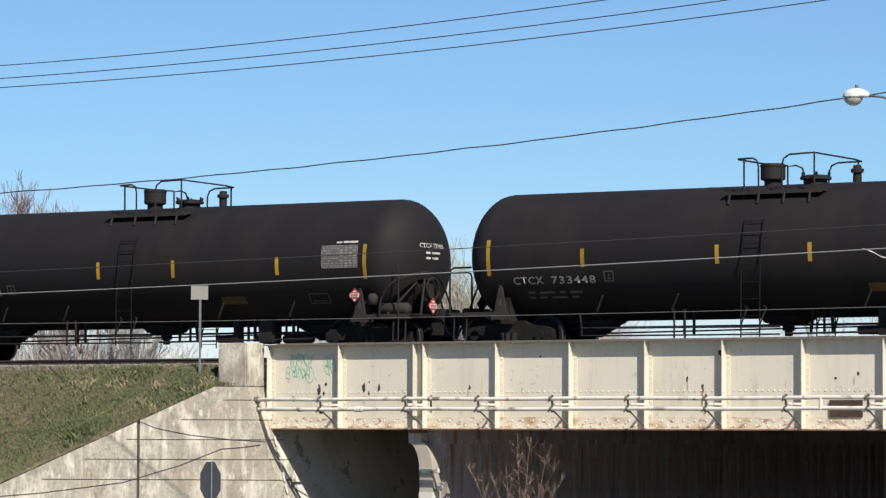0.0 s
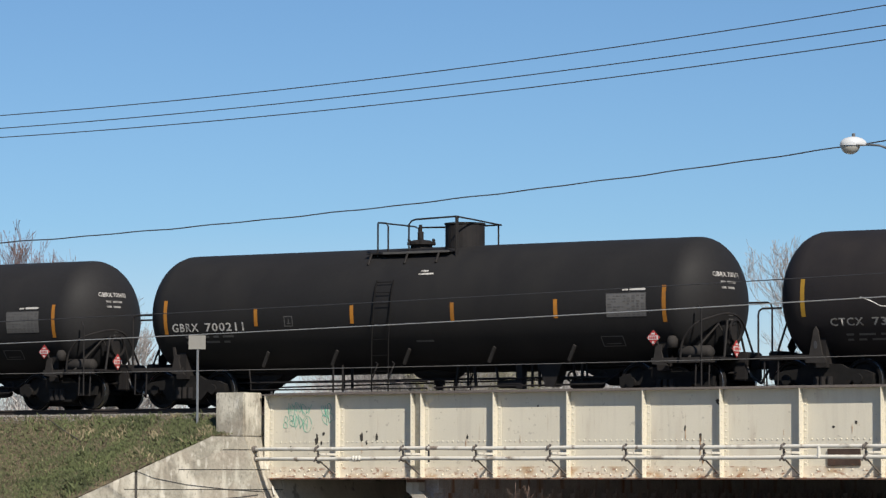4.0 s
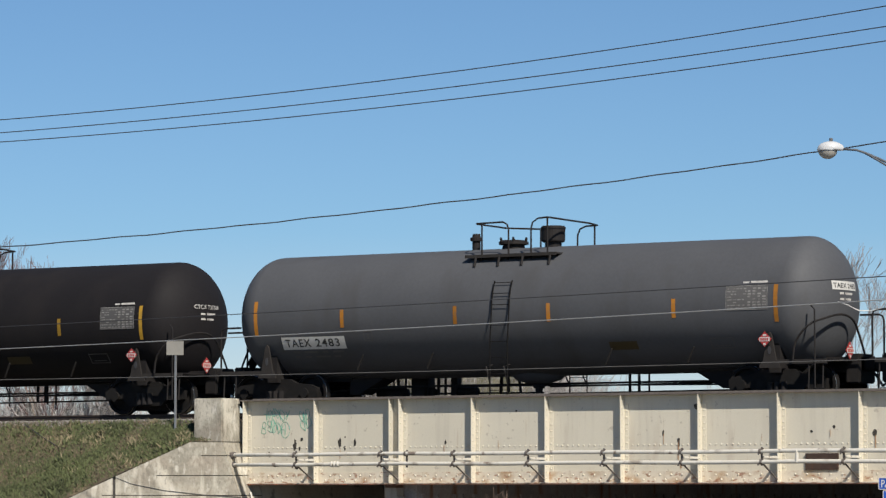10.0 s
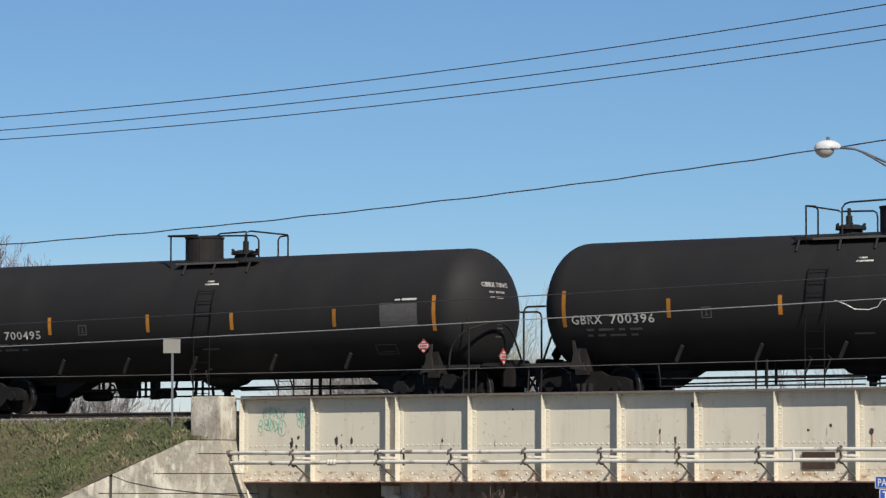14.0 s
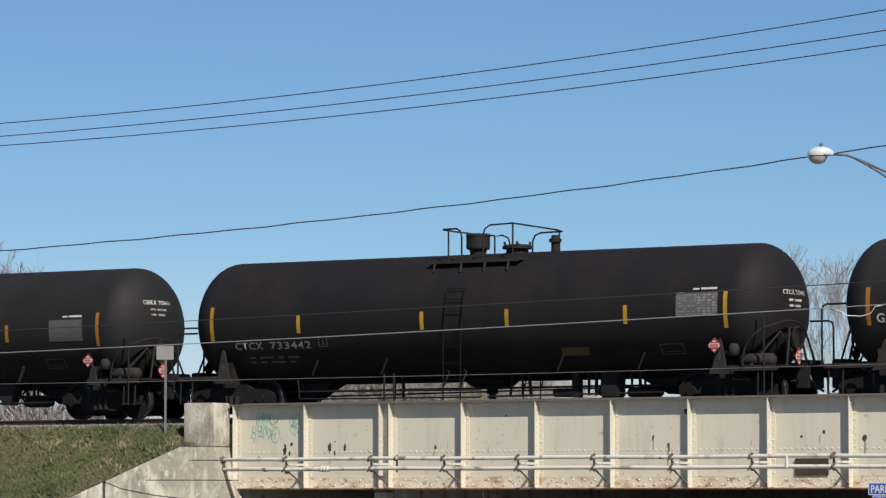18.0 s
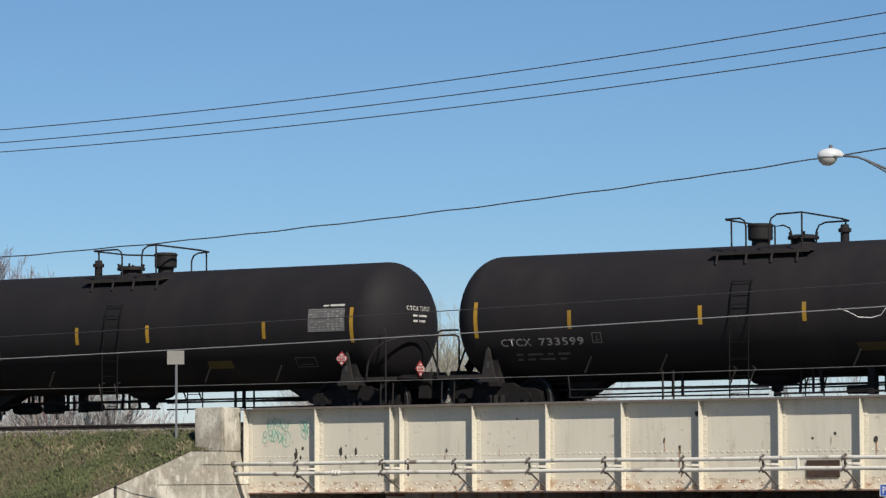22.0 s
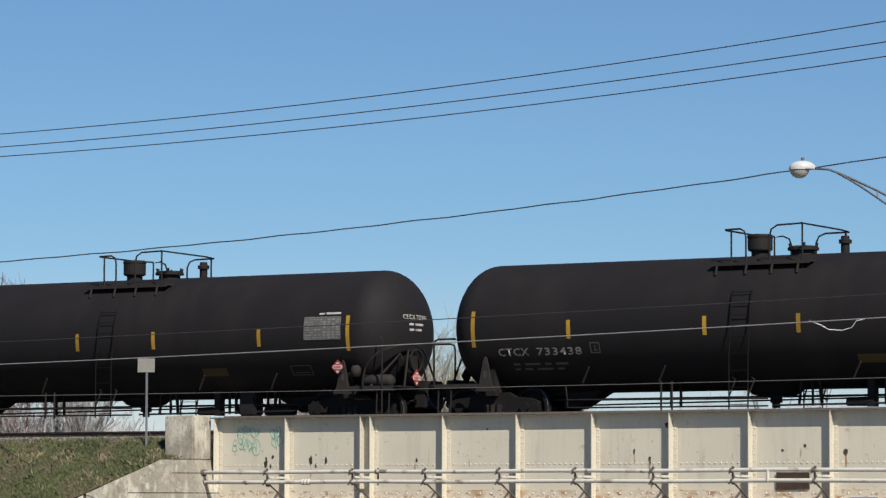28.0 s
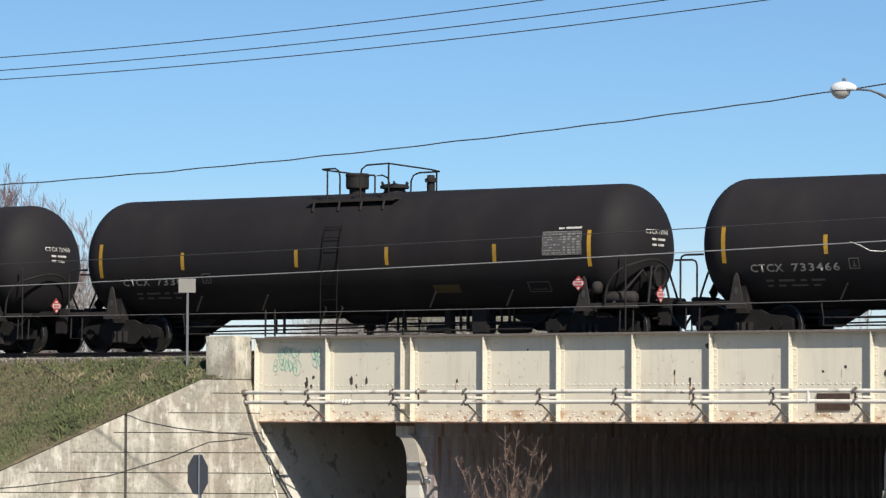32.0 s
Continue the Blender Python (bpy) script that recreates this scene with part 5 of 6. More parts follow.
for index, kind, turn, text, car in train:
    if text == "TAEX 2519":
        # a scaly band with a ribbed hump and loose loops before it
        band = [[(0.9 + 0.15 * k, 0.12 + 0.05 * math.sin(k * 1.1)) for k in range(19)], [(0.9 + 0.15 * k, 0.36 + 0.05 * math.sin(k * 1.1 + 0.4)) for k in range(19)],
                loop(3.65, 0.24, 0.08, 0.13)]
        dots = [loop(1.05 + 0.2 * k, 0.24 + 0.05 * math.sin(k * 1.5), 0.045, 0.045) for k in range(13)]
        hump = [[(1.25 - r, 0.42), (1.25 - 0.8 * r, 0.42 + 0.8 * r), (1.25, 0.42 + 1.15 * r), (1.25 + 0.8 * r, 0.42 + 0.8 * r), (1.25 + r, 0.42)] for r in (0.36, 0.26, 0.16)]
        loops = [loop(0.15 + 0.19 * k, 0.34 + 0.03 * (k % 2), 0.08, 0.14, 0.8 + 0.1 * (k % 3), k * 1.3) for k in range(5)]
        spray(car, -4.4, 1.5, band + dots + hump + loops, 0.015)
        spray(car, 5.1, 1.55, [loop(0.2 * k, 0.15, 0.08, 0.13, 0.7, k * 2.1) for k in range(5)], 0.012)
    if text == "CTCX 733388":
        spray(car, -2.2, 1.62, [loop(0.12 + 0.2 * k, 0.12 + 0.015 * k, 0.085, 0.12, 0.95, 1 + k) for k in range(4)], 0.018)

# ---- wires, lamp, signs ----
def wire(name, a, b, sag, r, mat, label, n=40, wob=0.0):
    a, b = Vector(a), Vector(b)
    pts = []
    for i in range(n + 1):
        s = i / n
        p = a.lerp(b, s) - Vector((0, 0, sag * 4 * s * (1 - s)))
        p.z += wob * (0.6 * math.sin(i * 1.45) + 0.4 * math.sin(i * 0.83 + 1))
        pts.append(p)
    return tagged(part(name, tubed(pts, r, 6), mat, smooth=True), label, "wire", "overhead wires")


wire("overhead_wire", (-4.10, -19.21, 11.26), (33.11, -23.87, 11.88), 0.635, 0.0085, M_WIRE, "dark overhead power line wire")
wire("overhead_wire", (-4.10, -19.21, 10.97), (33.11, -23.87, 11.50), 0.542, 0.0085, M_WIRE, "dark overhead power line wire")
wire("overhead_wire", (-4.10, -19.21, 10.86), (33.11, -23.87, 11.28), 0.574, 0.0085, M_WIRE, "dark overhead power line wire")
wire("overhead_wire", (-17.48, -5.96, 9.72), (26.43, -5.15, 12.10), 0.694, 0.0135, M_WIRE, "rippled overhead wire crossing before the train", n=110, wob=0.012)
wire("overhead_wire", (-4.10, -19.21, 7.05), (33.11, -23.87, 7.42), 0.069, 0.0075, M_WIRE, "overhead wire crossing before the train")
wire("overhead_wire", (-4.10, -19.21, 6.66), (33.11, -23.87, 7.11), 0.114, 0.008, M_WIRE_PALE, "pale bare metal overhead strand crossing before the train")
wire("overhead_wire", (-4.10, -19.21, 6.27), (33.11, -23.87, 6.09), 0.092, 0.006, M_WIRE_GREY, "overhead wire crossing before the train")
tagged(part("wire_loop", tubed([(24.122, -20.228, 7.117), (24.264, -20.133, 7.054), (24.390, -20.045, 6.973), (24.565, -19.933, 6.964), (24.695, -19.853, 7.009), (24.760, -19.820, 7.117), (24.875, -19.749, 7.144)], 0.008, 6), M_WIRE_PALE, smooth=True), "slack pale loop hanging from an overhead strand", "wire", "overhead wires")

# poles that carry them, outside the view
for nm, x, y, ztop in (("utility_pole", -4.1, -19.2, 11.6), ("utility_pole", 33.3, -24.0, 12.4), ("utility_pole", -17.48, -5.96, 10.07), ("utility_pole", 26.43, -5.15, 12.45)):
    pole = thing(nm, "grey timber utility pole with a crossarm", "pole", "utility poles")
    part("shaft", tubed([(x, y, ground_height(x, y) - 0.5), (x, y, ztop)], [0.17, 0.12], 14), M_WOOD, pole, smooth=True)
    part("crossarm", boxed(x - 0.06, x + 0.06, y - 0.9, y + 0.9, ztop - 0.75, ztop - 0.63, bevel=0.01), M_WOOD, pole)

lamp = thing("street_lamp", "white cobra-head street lamp on a curved double arm", "street lamp")
LP = Vector((17.13, -6.56, 10.97))
side = Vector((0.82, 0.50, -0.02)).normalized()
lm = Matrix.Translation(LP) @ side.to_track_quat("X", "Z").to_matrix().to_4x4()
bm = bmesh.new()
bmesh.ops.create_uvsphere(bm, u_segments=28, v_segments=16, radius=1.0)
for v in bm.verts:
    x = v.co.x
    v.co = Vector((x * 0.27 + 0.02, v.co.y * (0.17 if x < 0.2 else 0.17 - 0.07 * (x - 0.2)), max(-0.03, v.co.z * 0.15) + 0.01))
part("housing", moved(bm, lm), M_LAMP, lamp, "white painted lamp head", smooth=True)
bm = bmesh.new()
bmesh.ops.create_uvsphere(bm, u_segments=24, v_segments=14, radius=1.0)
for v in bm.verts:
    v.co = Vector((v.co.x * 0.2 - 0.045, v.co.y * 0.165, min(0.0, v.co.z) * 0.19 - 0.01))
part("refractor", moved(bm, lm), M_LENS, lamp, "dusty glass refractor bowl", smooth=True)
part("rim", moved(moved(lathe([(0.19, -0.012), (0.215, -0.012), (0.215, 0.012), (0.19, 0.012)], 28), Matrix.Translation((-0.045, 0, -0.012)) @ Matrix.Diagonal((1, 0.86, 1, 1))), lm), M_LAMP, lamp)
part("photocell", moved(lathe([(0, 0), (0.035, 0), (0.035, 0.07), (0.03, 0.08), (0, 0.085)], 12), lm @ pose(0.02, 0, 0.145)), M_SIGNGREY, lamp, "small grey photocell")
A = [Vector((17.34, -6.47, 10.97)), Vector((17.60, -6.30, 10.95)), Vector((17.79, -6.17, 10.87)), Vector((18.07, -5.98, 10.72)), Vector((18.41, -5.75, 10.53)), Vector((19.11, -5.28, 10.09)), Vector((19.68, -4.89, 9.72))]
B = [Vector((17.75, -6.20, 10.88)), Vector((17.93, -6.08, 10.76)), Vector((18.15, -5.93, 10.60)), Vector((18.43, -5.73, 10.37)), Vector((19.10, -5.26, 9.79)), Vector((19.66, -4.87, 9.30))]
part("upper_arm", tubed(A, 0.024, 10), M_ARM, lamp, smooth=True)
part("lower_arm", tubed(B, 0.021, 10), M_ARM, lamp, smooth=True)
part("arm_strut", tubed([A[4], B[3]], 0.02, 8), M_GALV, lamp)
part("pole", tubed([(A[-1].x, A[-1].y, -0.3), (A[-1].x, A[-1].y, A[-1].z + 0.3)], [0.12, 0.08], 14), M_GALV, lamp, smooth=True)


def disc_sign(name, label, centre, face, outline, thick, mat, post_base, post_r):
    s = thing(name, label, "sign")
    c = Vector(centre)
    q = Vector(face).normalized().to_track_quat("-Y", "Z").to_matrix().to_4x4()
    part("sign_plate", moved(prism(outline, -thick / 2, thick / 2), Matrix.Translation(c) @ q), mat, s)
    return s, q


# the square sign by the track, seen from behind
ps, q = disc_sign("track_sign", "small pale square sign on a steel post by the track", (-3.9, -0.32, 7.62), (0.5, -0.85, 0),
                  [(-0.21, -0.17), (0.21, -0.17), (0.21, 0.17), (-0.21, 0.17)], 0.006, M_SIGNBACK, None, 0)
part("post", boxed(-3.922, -3.878, -0.31, -0.275, 5.3, 7.78), M_GALV, ps, "galvanised channel post")
# the stop sign's dark back
oct_ = [(0.375 * math.cos(math.pi / 8 + math.pi / 4 * k) / math.cos(math.pi / 8), 0.375 * math.sin(math.pi / 8 + math.pi / 4 * k) / math.cos(math.pi / 8)) for k in range(8)]
st, q = disc_sign("stop_sign", "octagonal stop sign seen from its dull grey back", (8.41, -16.42, 3.23), (-0.38, -0.925, 0), oct_, 0.006, M_SIGNGREY, None, 0)
part("post", boxed(8.44, 8.48, -16.45, -16.39, ground_height(8.4, -16.4) - 0.2, 3.62), M_GALV, st, "galvanised post")
# street name blades
sn = thing("street_sign", "blue street name blades on a thin post", "sign")


def blade(c, yaw, w, h, text, size):
    m = Matrix.Translation(c) @ pose(0, 0, 0, 0, 0, yaw)
    b = part("name_blade", moved(prism([(-w / 2, -h / 2), (w / 2, -h / 2), (w / 2, h / 2), (-w / 2, h / 2)], -0.004, 0.004), m), M_BLUE, sn, "blue street name blade")
    bm = bmesh.new()
    for a in ((-w / 2, w / 2, -h / 2, -h / 2 + 0.012), (-w / 2, w / 2, h / 2 - 0.012, h / 2), (-w / 2, -w / 2 + 0.012, -h / 2, h / 2), (w / 2 - 0.012, w / 2, -h / 2, h / 2)):
        box(bm, a[0], a[1], -0.008, -0.005, a[2], a[3])
    part("blade_border", moved(bm, m), M_WHITE, b, "white border")
    fl = letters(text, size, 1.0)
    wide = max(v.co.x for v in fl.verts)
    for v in fl.verts:
        v.co = Vector((v.co.x * (w * 0.66) / wide - w * 0.42, -0.008, v.co.y - size / 2))
    part("blade_text", moved(fl, m), M_WHITE, b, "white street name letters")
    bm = box(bmesh.new(), w * 0.3, w * 0.44, -0.008, -0.005, -size * 0.25, size * 0.3)
    part("blade_suffix", moved(bm, m), M_LETTER, b)


blade(Vector((21.94, -13.74, 4.235)), 20, 0.52, 0.215, "PARK", 0.13)
blade(Vector((22.08, -13.64, 4.0)), 42, 0.74, 0.225, "THIRD", 0.15)
part("post", tubed([(22.03, -13.68, 0.0), (22.03, -13.68, 4.15)], 0.03, 10), M_GALV, sn)

# slack cables over the wing wall
c1 = [wall_point(2.6, -0.012, 4.46), wall_point(2.2, -0.012, 4.3), wall_point(1.4, -0.012, 4.14), wall_point(0.4, -0.012, 4.03), wall_point(-0.6, -0.012, 3.97)]
tagged(part("cable", tubed(c1, 0.006, 6), M_WIRE), "thin slack cable hung along the concrete wall", "cable", "slack cables")
c2 = [wall_point(7.0, -0.014, 2.55), wall_point(5.0, -0.014, 2.72), wall_point(3.0, -0.014, 2.98), wall_point(1.6, -0.014, 3.4), wall_point(0.6, -0.014, 3.8), wall_point(0.1, -0.014, 3.84), wall_point(-0.35, -0.014, 3.9)]
tagged(part("cable", tubed(c2, 0.006, 6), M_WIRE), "thin slack cable hung along the concrete wall", "cable", "slack cables")


# ---- plants ----
def bare_branches(segs, p, d, length, r, depth, rnd, spread, up, minr):
    """Grows a branch as a list of (points, radii), then its children."""
    pts, rs = [p.copy()], [r]
    n = 3 if depth > 1 else 2
    for i in range(n):
        d = (d + Vector((rnd.uniform(-1, 1), rnd.uniform(-1, 1), rnd.uniform(-1, 1))) * 0.16 + Vector((0, 0, up))).normalized()
        p = p + d * length / n
        pts.append(p.copy())
        rs.append(max(minr, r * (1 - 0.4 * (i + 1) / n)))
    segs.append((depth, pts, rs))
    if depth == 0:
        return
    for k in range(rnd.choice((2, 3, 3, 4))):
        axis = Vector((rnd.uniform(-1, 1), rnd.uniform(-1, 1), rnd.uniform(-0.3, 0.5))).normalized()
        nd = (d + axis * spread * rnd.uniform(0.6, 1.2)).normalized()
        i = rnd.choice((1, 2, len(pts) - 1)) if k else len(pts) - 1
        i = min(i, len(pts) - 1)
        bare_branches(segs, pts[i].copy(), nd, length * rnd.uniform(0.62, 0.82), max(minr, rs[i] * 0.68), depth - 1, rnd, spread, up, minr)


def bare_tree(x, y, height, seed, mat, label, depth=6, minr=0.012, z0=None, spread=0.55, up=0.1, r0=None, name="bare_tree", category="tree", wide=1.0):
    rnd = random.Random(seed)
    z = ground_height(x, y) - 0.2 if z0 is None else z0
    t = thing(name, label, category, "bare trees behind the railway" if category == "tree" else "")
    segs = []
    bare_branches(segs, Vector((x, y, z)), Vector((0, 0, 1)), height * 0.27, r0 or height * 0.011, depth, rnd, spread, up, minr)
    top = max(p.z for _, pts, _ in segs for p in pts)
    k = height / (top - z)
    base = Vector((x, y, z))
    for _, pts, _ in segs:
        for i, p in enumerate(pts):
            pts[i] = base + Vector(((p.x - x) * wide, (p.y - y) * wide, p.z - z)) * k
    trunk, crown = bmesh.new(), bmesh.new()
    for d, pts, rs in segs:
        if d >= depth - 1:
            tube(trunk, pts, rs, 7, False)
        else:
            tube(crown, pts, rs, 4 if d > 1 else 3, False)
    part("trunk", trunk, M_BARK, t)
    part("crown", crown, mat, t, "bare spring twigs")
    return t


bare_tree(-45.2, 44.8, 9.4, 1, M_TWIG, "small bare pale-barked tree behind the railway", depth=7, spread=0.5, up=0.1, minr=0.010, r0=0.12)
bare_tree(-42.8, 43.85, 12.4, 12, M_BUD, "tall bare tree with reddish buds behind the railway", depth=7, spread=0.42, up=0.1, minr=0.0075, r0=0.09)
bare_tree(-43.7, 44.1, 11.6, 14, M_BUD, "tall bare tree with reddish buds behind the railway", depth=6, spread=0.45, up=0.1, minr=0.0075, r0=0.09)
bare_tree(-42.1, 44.7, 9.0, 8, M_TWIG, "small bare pale-barked tree behind the railway", depth=7, spread=0.45, minr=0.010)
bare_tree(-29.6, 52.8, 8.7, 3, M_BUD_Y, "slender tree with yellow-green buds behind the railway", depth=7, spread=0.45, minr=0.013, r0=0.1)
bare_tree(-33.2, 51.3, 9.3, 61, M_TWIG, "slender bare pale-barked tree behind the railway", depth=6, spread=0.4, up=0.16, minr=0.010, r0=0.07)
bare_tree(-32.0, 52.3, 9.6, 62, M_BUD_Y, "slender tree with yellow-green buds behind the railway", depth=7, spread=0.4, up=0.16, minr=0.010, r0=0.08)
bare_tree(-30.9, 54.3, 9.2, 23, M_TWIG, "tall bare pale-barked tree behind the railway", depth=7, spread=0.45, minr=0.010, r0=0.08)
bare_tree(-20.8, 66.5, 11.9, 4, M_TWIG, "tall bare pale-barked tree behind the railway", depth=6, spread=0.62, minr=0.008, r0=0.08)
bare_tree(-19.5, 67.4, 11.5, 5, M_TWIG, "tall bare pale-barked tree behind the railway", depth=6, spread=0.6, minr=0.008, r0=0.08)

# thicket of leafless scrub behind the tracks
def thicket(p0, p1, deep, z0, top, n, seed, mat, label):
    rnd = random.Random(seed)
    verts, faces = [], []

    def seg(p, q, r0, r1):
        d = (q - p).normalized()
        s = d.orthogonal().normalized()
        u = d.cross(s)
        o = len(verts)
        for c, r in ((p, r0), (q, r1)):
            for k in range(3):
                a = 2 * math.pi * k / 3
                verts.append(c + r * (math.cos(a) * s + math.sin(a) * u))
        for k in range(3):
            faces.append((o + k, o + (k + 1) % 3, o + 3 + (k + 1) % 3, o + 3 + k))

    for _ in range(n):
        s = rnd.random()
        x, y = p0[0] + (p1[0] - p0[0]) * s, p0[1] + (p1[1] - p0[1]) * s + rnd.uniform(0, deep)
        h = top * (0.9 + 0.35 * noise.noise((x * 0.9, 7.0, seed))) * rnd.uniform(0.65, 1.0) * (0.7 + 0.3 * min(1, 8 * s, 8 * (1 - s)))
        p = Vector((x, y, z0))
        d = Vector((rnd.uniform(-0.5, 0.5), rnd.uniform(-0.3, 0.3), 1)).normalized()
        for k in range(4):
            q = p + d * h / 4
            seg(p, q, 0.022 - 0.004 * k, 0.018 - 0.004 * k)
            for j in range(3):
                e = (d + Vector((rnd.uniform(-1, 1), rnd.uniform(-1, 1), rnd.uniform(-0.1, 0.6)))).normalized()
                b = p.lerp(q, rnd.random())
                c = b + e * h * 0.16
                seg(b, c, 0.011, 0.007)
                e2 = (e + Vector((rnd.uniform(-1, 1), rnd.uniform(-1, 1), rnd.uniform(0, 0.6)))).normalized()
                seg(b.lerp(c, 0.6), b.lerp(c, 0.6) + e2 * h * 0.1, 0.008, 0.005)
            p = q
            d = (d + Vector((rnd.uniform(-0.3, 0.3), rnd.uniform(-0.3, 0.3), 0.2))).normalized()
    me = bpy.data.meshes.new("thicket")
    me.from_pydata([tuple(v) for v in verts], [], faces)
    me.materials.append(mat)
    return tagged(new("thicket", me), label, "scrub", kind="stuff")


thicket((-48.0, 41.2), (-40.6, 46.0), 5.0, 3.0, 5.4, 1500, 3, M_SCRUB, "leafless silvery scrub behind the tracks")
thicket((-35.2, 49.4), (-26.5, 54.8), 5.0, 3.0, 7.2, 4600, 4, M_SCRUB, "leafless silvery scrub behind the tracks")
thicket((-33.8, 50.4), (-30.6, 52.4), 1.5, 3.0, 9.2, 260, 15, M_TWIG, "tall leafless scrub behind the tracks")
thicket((-30.7, 52.0), (-28.6, 53.5), 1.5, 3.0, 8.2, 300, 5, M_BUD_Y, "scrub with yellow-green buds behind the tracks")
thicket((-22.5, 57.4), (-13.0, 63.4), 5.0, 3.0, 5.3, 1700, 6, M_SCRUB, "leafless silvery scrub behind the tracks")


def sapling(x, y, stems, seed):
    """A leafless multi-stemmed sapling: long switchy stems with fine side twigs."""
    rnd = random.Random(seed)
    t = thing("sapling", "leafless multi-stemmed sapling on the verge before the bridge", "sapling")
    base = Vector((x, y, ground_height(x, y) - 0.1))
    for dx, dy, z in stems:
        tip = Vector((x + dx, y + dy, z))
        pts, rs = [], []
        n = 9
        bend = Vector((rnd.uniform(-0.12, 0.12), rnd.uniform(-0.12, 0.12), 0))
        for i in range(n + 1):
            s = i / n
            p = base.lerp(tip, s) + bend * math.sin(math.pi * s) - Vector((dx, dy, 0)) * 0.35 * s * (1 - s) * 2
            p += Vector((rnd.uniform(-1, 1), rnd.uniform(-1, 1), 0)) * 0.02
            pts.append(p)
            rs.append(0.0095 * (1 - s) + 0.003)
        part("stem", tubed(pts, rs, 6), M_SAPLING, t, smooth=True)
        bm = bmesh.new()
        for k in range(34):
            s = rnd.uniform(0.3, 0.97)
            i = int(s * n)
            p = pts[i].lerp(pts[min(n, i + 1)], s * n - i)
            d = Vector((rnd.uniform(-1, 1), rnd.uniform(-1, 1), rnd.uniform(0.5, 1.3))).normalized()
            ln = rnd.uniform(0.15, 0.5) * (1.25 - s)  + 0.06
            q = p + d * ln
            d2 = (d + Vector((rnd.uniform(-0.5, 0.5), rnd.uniform(-0.5, 0.5), 0.5))).normalized()
            tube(bm, [p, q, q + d2 * ln * 0.6], [0.0045, 0.0032, 0.002], 4, False)
            for j in range(2):
                d3 = (d + Vector((rnd.uniform(-1, 1), rnd.uniform(-1, 1), rnd.uniform(-0.2, 0.6)))).normalized()
                b = p.lerp(q, rnd.uniform(0.3, 0.9))
                tube(bm, [b, b + d3 * ln * 0.4], [0.004, 0.0025], 3, False)
        part("twig_spray", bm, M_SAPLING, t)
    return t


sapling(8.5, -5.6, ((0.07, -0.04, 4.2), (0.32, 0.13, 4.12), (0.67, 0.37, 3.95), (0.84, 0.49, 3.64), (0.92, 0.56, 3.3), (-0.15, -0.14, 3.5), (-0.83, -0.58, 3.54), (-0.6, -0.4, 3.2), (-0.43, -0.31, 3.34), (0.3, 0.2, 3.3)), 6)



# grass on the bank
def verdure(x, y):
    """How green the bank is at a place: more so near the abutment and along the top, with clumps."""
    return 0.5 * noise.noise((x * 0.4, y * 0.55, 2.0)) + 0.65 * noise.noise((x * 1.3, y * 1.5, 5.0)) + 0.2 * noise.noise((x * 3.5, y * 3.5, 8.0)) + 0.42 * smoothstep(-8.0, -5.8, x) - 0.24


def grass(n, mat, label, seed, hmin, hmax, chance):
    rnd = random.Random(seed)
    verts, faces = [], []
    tries = 0
    while len(faces) < n and tries < n * 10:
        tries += 1
        x, y = rnd.uniform(-21, -2.6), rnd.uniform(-7.5, 0.02)
        d = Vector((x, y, 0)) - WALL_P
        off = d.x * WALL_DIR.y - d.y * WALL_DIR.x
        if y < -0.6 and off < 0.06 + 0.12 * rnd.random() or (y >= -0.62 and x > -3.12):
            continue
        if rnd.random() > chance(verdure(x, y), x, y):
            continue
        z = bank_height(x, y) + 0.01
        if y < -0.6 and off < 0.3:
            s = smoothstep(0.0, 0.3, off)
            top = wing_top(d.dot(WALL_DIR)) + 0.01
            z = top * (1 - s) + max(top, z) * s
        z += 0.015
        h = rnd.uniform(hmin, hmax) * (0.6 + 1.8 * max(0, noise.noise((x * 1.6, y * 1.6, 9.0))) + 0.9 * max(0, noise.noise((x * 5.0, y * 5.0, 13.0))))
        a = rnd.uniform(0, 6.283)
        w = rnd.uniform(0.014, 0.026)
        lean = Vector((rnd.uniform(-0.6, 0.6), rnd.uniform(-0.7, 0.3), 1)).normalized()
        b = Vector((math.cos(a) * w, math.sin(a) * w, 0))
        p = Vector((x, y, z))
        o = len(verts)
        verts += [p - b, p + b, p + lean * h * 0.6 + b * 0.6, p + lean * h + Vector((lean.x, lean.y, -0.2)) * h * 0.3]
        turned = (verts[o + 1] - verts[o]).cross(verts[o + 2] - verts[o]).dot(Vector((0.5, -0.85, 0))) < 0
        faces += [(o, o + 2, o + 1), (o, o + 3, o + 2)] if turned else [(o, o + 1, o + 2), (o, o + 2, o + 3)]
    me = bpy.data.meshes.new("grass")
    me.from_pydata([tuple(v) for v in verts], [], faces)
    me.polygons.foreach_set("use_smooth", [True] * len(me.polygons))
    up = np.random.default_rng(seed).normal((0.0, -0.5, 0.82), 0.28, (len(verts) // 4, 3)).repeat(4, axis=0)
    me.normals_split_custom_set_from_vertices((up / np.linalg.norm(up, axis=1)[:, None]).tolist())
    me.materials.append(mat)
    return tagged(new("grass", me), label, "grass", kind="stuff")


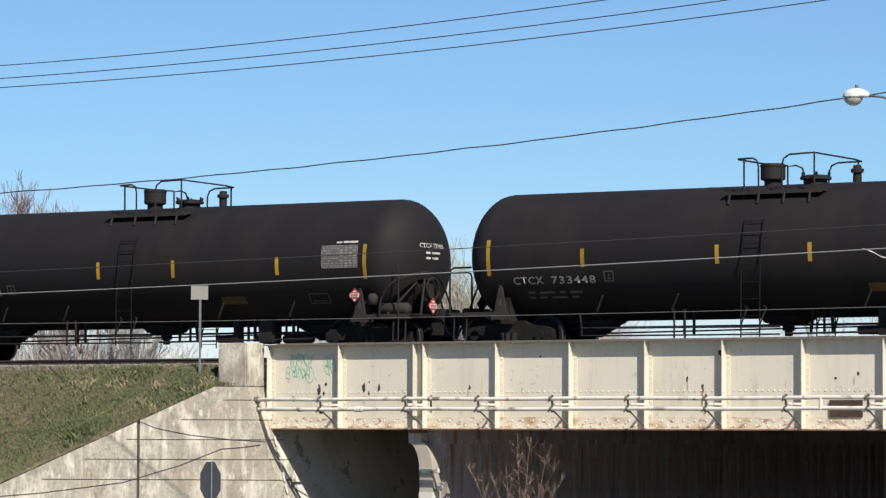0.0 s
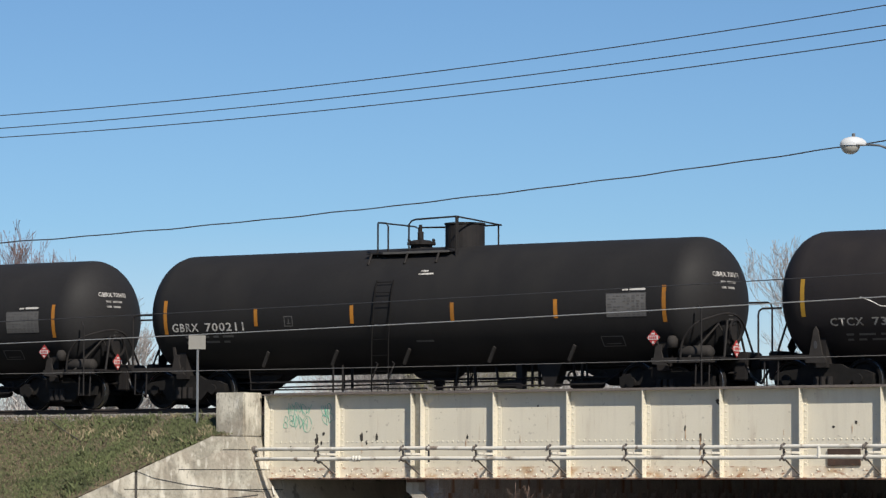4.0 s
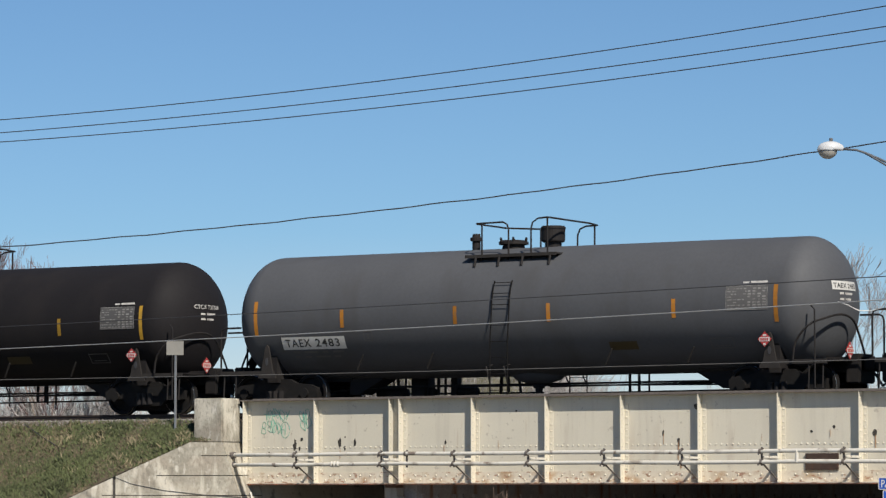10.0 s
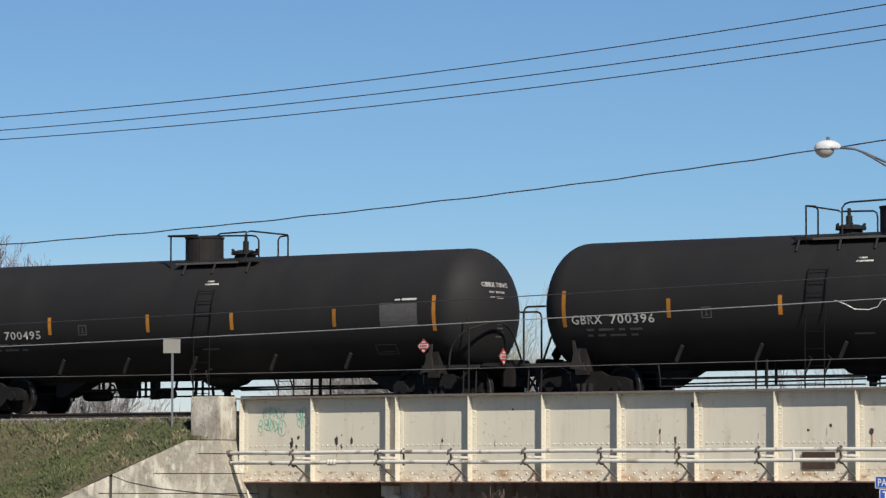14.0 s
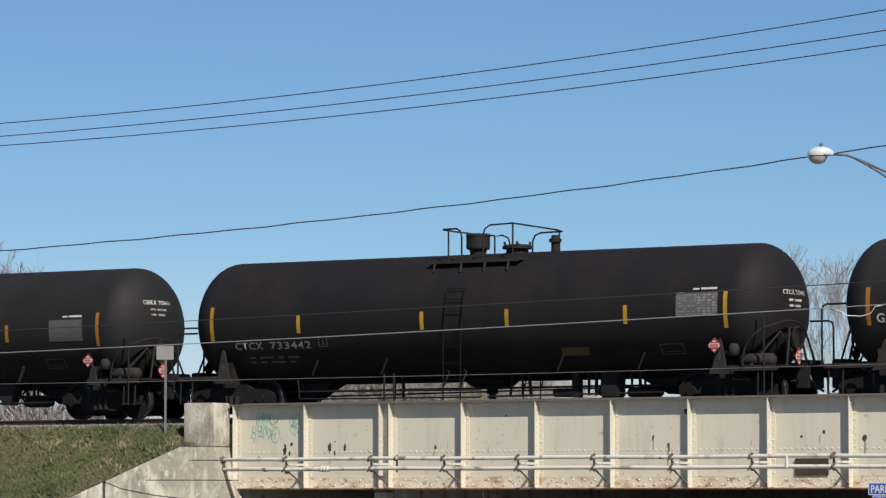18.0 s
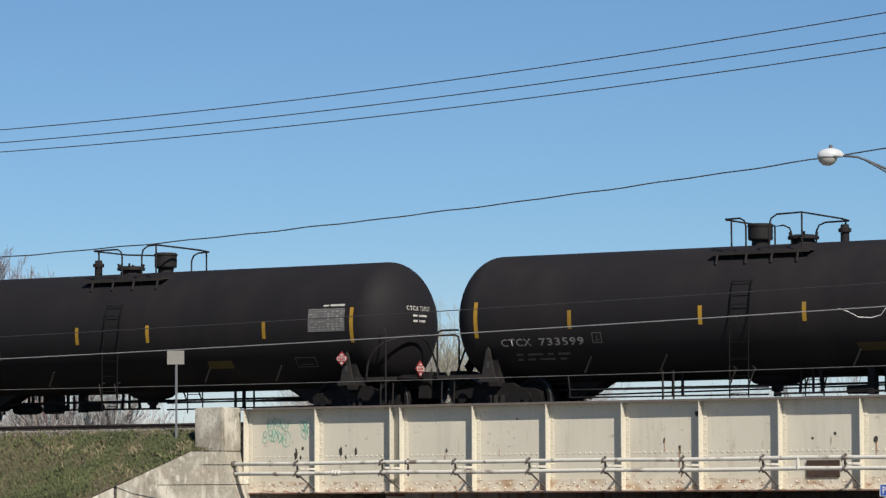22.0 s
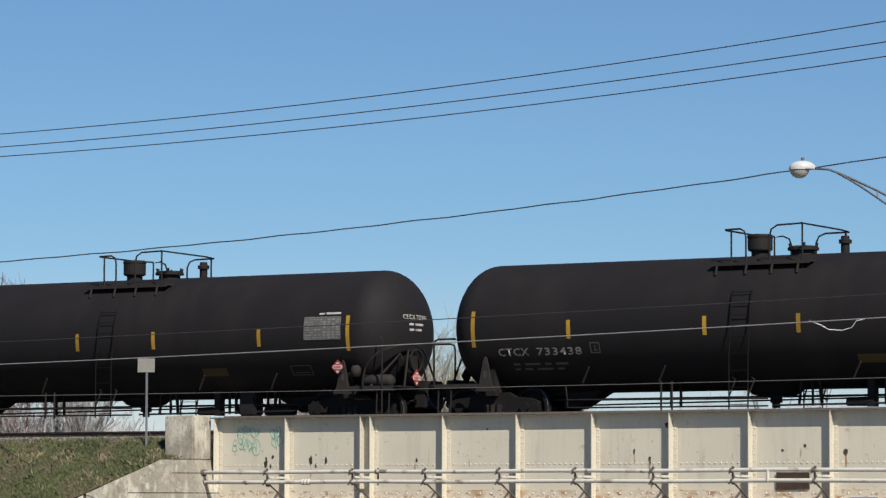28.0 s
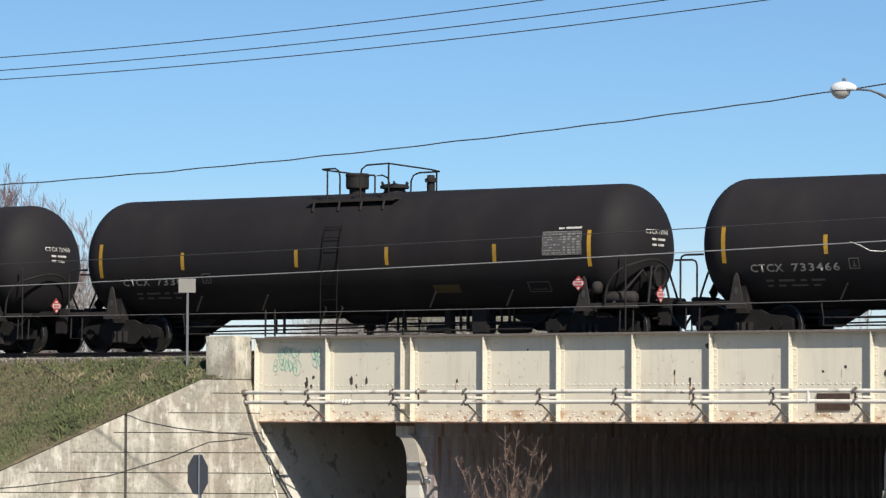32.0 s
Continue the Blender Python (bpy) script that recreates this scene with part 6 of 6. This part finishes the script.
grass(170000, M_GRASS_G, "short green spring grass on the railway bank", 31, 0.04, 0.12, lambda g, x, y: (0.14 + 0.6 * smoothstep(-0.3, 0.6, g)) * (0.25 if y > -0.15 else 1))
grass(230000, M_GRASS_D, "dry straw-coloured grass on the railway bank", 32, 0.03, 0.06, lambda g, x, y: (smoothstep(0.6, -0.3, g) * 0.7 + 0.16) * (0.4 if y > -0.15 else 1))
grass(7000, M_GRASS_S, "pale straw tufts along the top of the bank", 33, 0.08, 0.2, lambda g, x, y: smoothstep(0.1, 0.4, noise.noise((x * 1.6, y * 2.2, 21.0))) * (0.02 + 0.98 * smoothstep(-2.2, -0.8, y) * smoothstep(-8.5, -5.5, x)))
# a dark cable lying on the turf
pts = [(x, y, bank_height(x, y) + 0.1) for x, y in ((-8.75, -0.14), (-8.32, -0.36), (-7.87, -0.59), (-7.5, -0.76), (-7.11, -0.95))]
tagged(part("cable", tubed(pts, 0.013, 6), M_WIRE), "dark cable lying on the grassed bank", "cable", "slack cables")

# the rounded timber stump behind the street sign
stump = thing("tree_stump", "grey weathered rounded stump behind the street sign", "stump")
bm = bmesh.new()
sx, sy, sz = (20.90, -11.37, 3.95)
n = 40
rows_ = [(0.55, 0.0), (0.50, 0.6), (0.46, sz - 0.6), (0.45, sz - 0.3), (0.42, sz - 0.15), (0.33, sz - 0.05), (0.2, sz - 0.01), (0.02, sz)]
rings = []
for r, z in rows_:
    rings.append([bm.verts.new((sx + r * (1 + 0.05 * math.sin(9 * a + z) + 0.03 * math.sin(17 * a + 3 * z)) * math.cos(a), sy + r * (1 + 0.05 * math.sin(9 * a + z)) * math.sin(a), z)) for a in (2 * math.pi * k / n for k in range(n))])
for a, b in zip(rings, rings[1:]):
    for k in range(n):
        bm.faces.new((a[k], a[(k + 1) % n], b[(k + 1) % n], b[k]))
part("trunk", bm, M_WOOD_GREY, stump, smooth=True)
rnd = random.Random(12)
bm = bmesh.new()
for k in range(34):
    a = rnd.uniform(0, 6.28)
    z0 = rnd.uniform(0.2, sz - 0.3)
    tube(bm, [(sx + 0.49 * math.cos(a + 0.25 * s), sy + 0.49 * math.sin(a + 0.25 * s), z0 + 0.35 * s) for s in (0, 0.5, 1, 1.5)], 0.025, 5)
tagged(part("bark_ridges", bm, M_WOOD_GREY, stump), kind="stuff")

# ---- what moves: the train, from right to left ----
# seconds, metres travelled
TRAVEL = [
    (0, 0.0), (1, 20.19), (2, 40.39), (3, 60.58), (4, 80.78), (4.5, 90.87), (6.5, 131.24), (7, 141.33), (8, 161.51), (9, 181.69), (10, 201.86), (10.6, 213.87), (10.9, 219.45), (11, 221.44),
    (12, 241.61), (13, 261.81), (14, 282.03), (14.5, 292.14), (16.5, 332.65), (17, 342.8), (18, 363.11), (19, 383.46), (20, 403.85), (21, 424.27), (22, 444.74), (23, 465.26), (24, 485.82),
    (25, 506.44), (26, 527.1), (26.5, 537.44), (28.5, 578.95), (29, 589.35), (30, 610.19), (31, 631.06), (32, 651.96)]


def motions():
    """Every car starts where those coupled before it end, and all run the same way together."""
    at, before = FIRST, 0.0
    at -= 0.5 * (PITCH["C"] + PITCH["C"])
    for index, kind, turn, text, car in train:
        at += 0.5 * (before + PITCH[kind]) if before else 0.0
        before = PITCH[kind]
        walk(car, [(t, pose(at - s, TRACK_Y, RAIL_Z)) for t, s in TRAVEL])


motions()
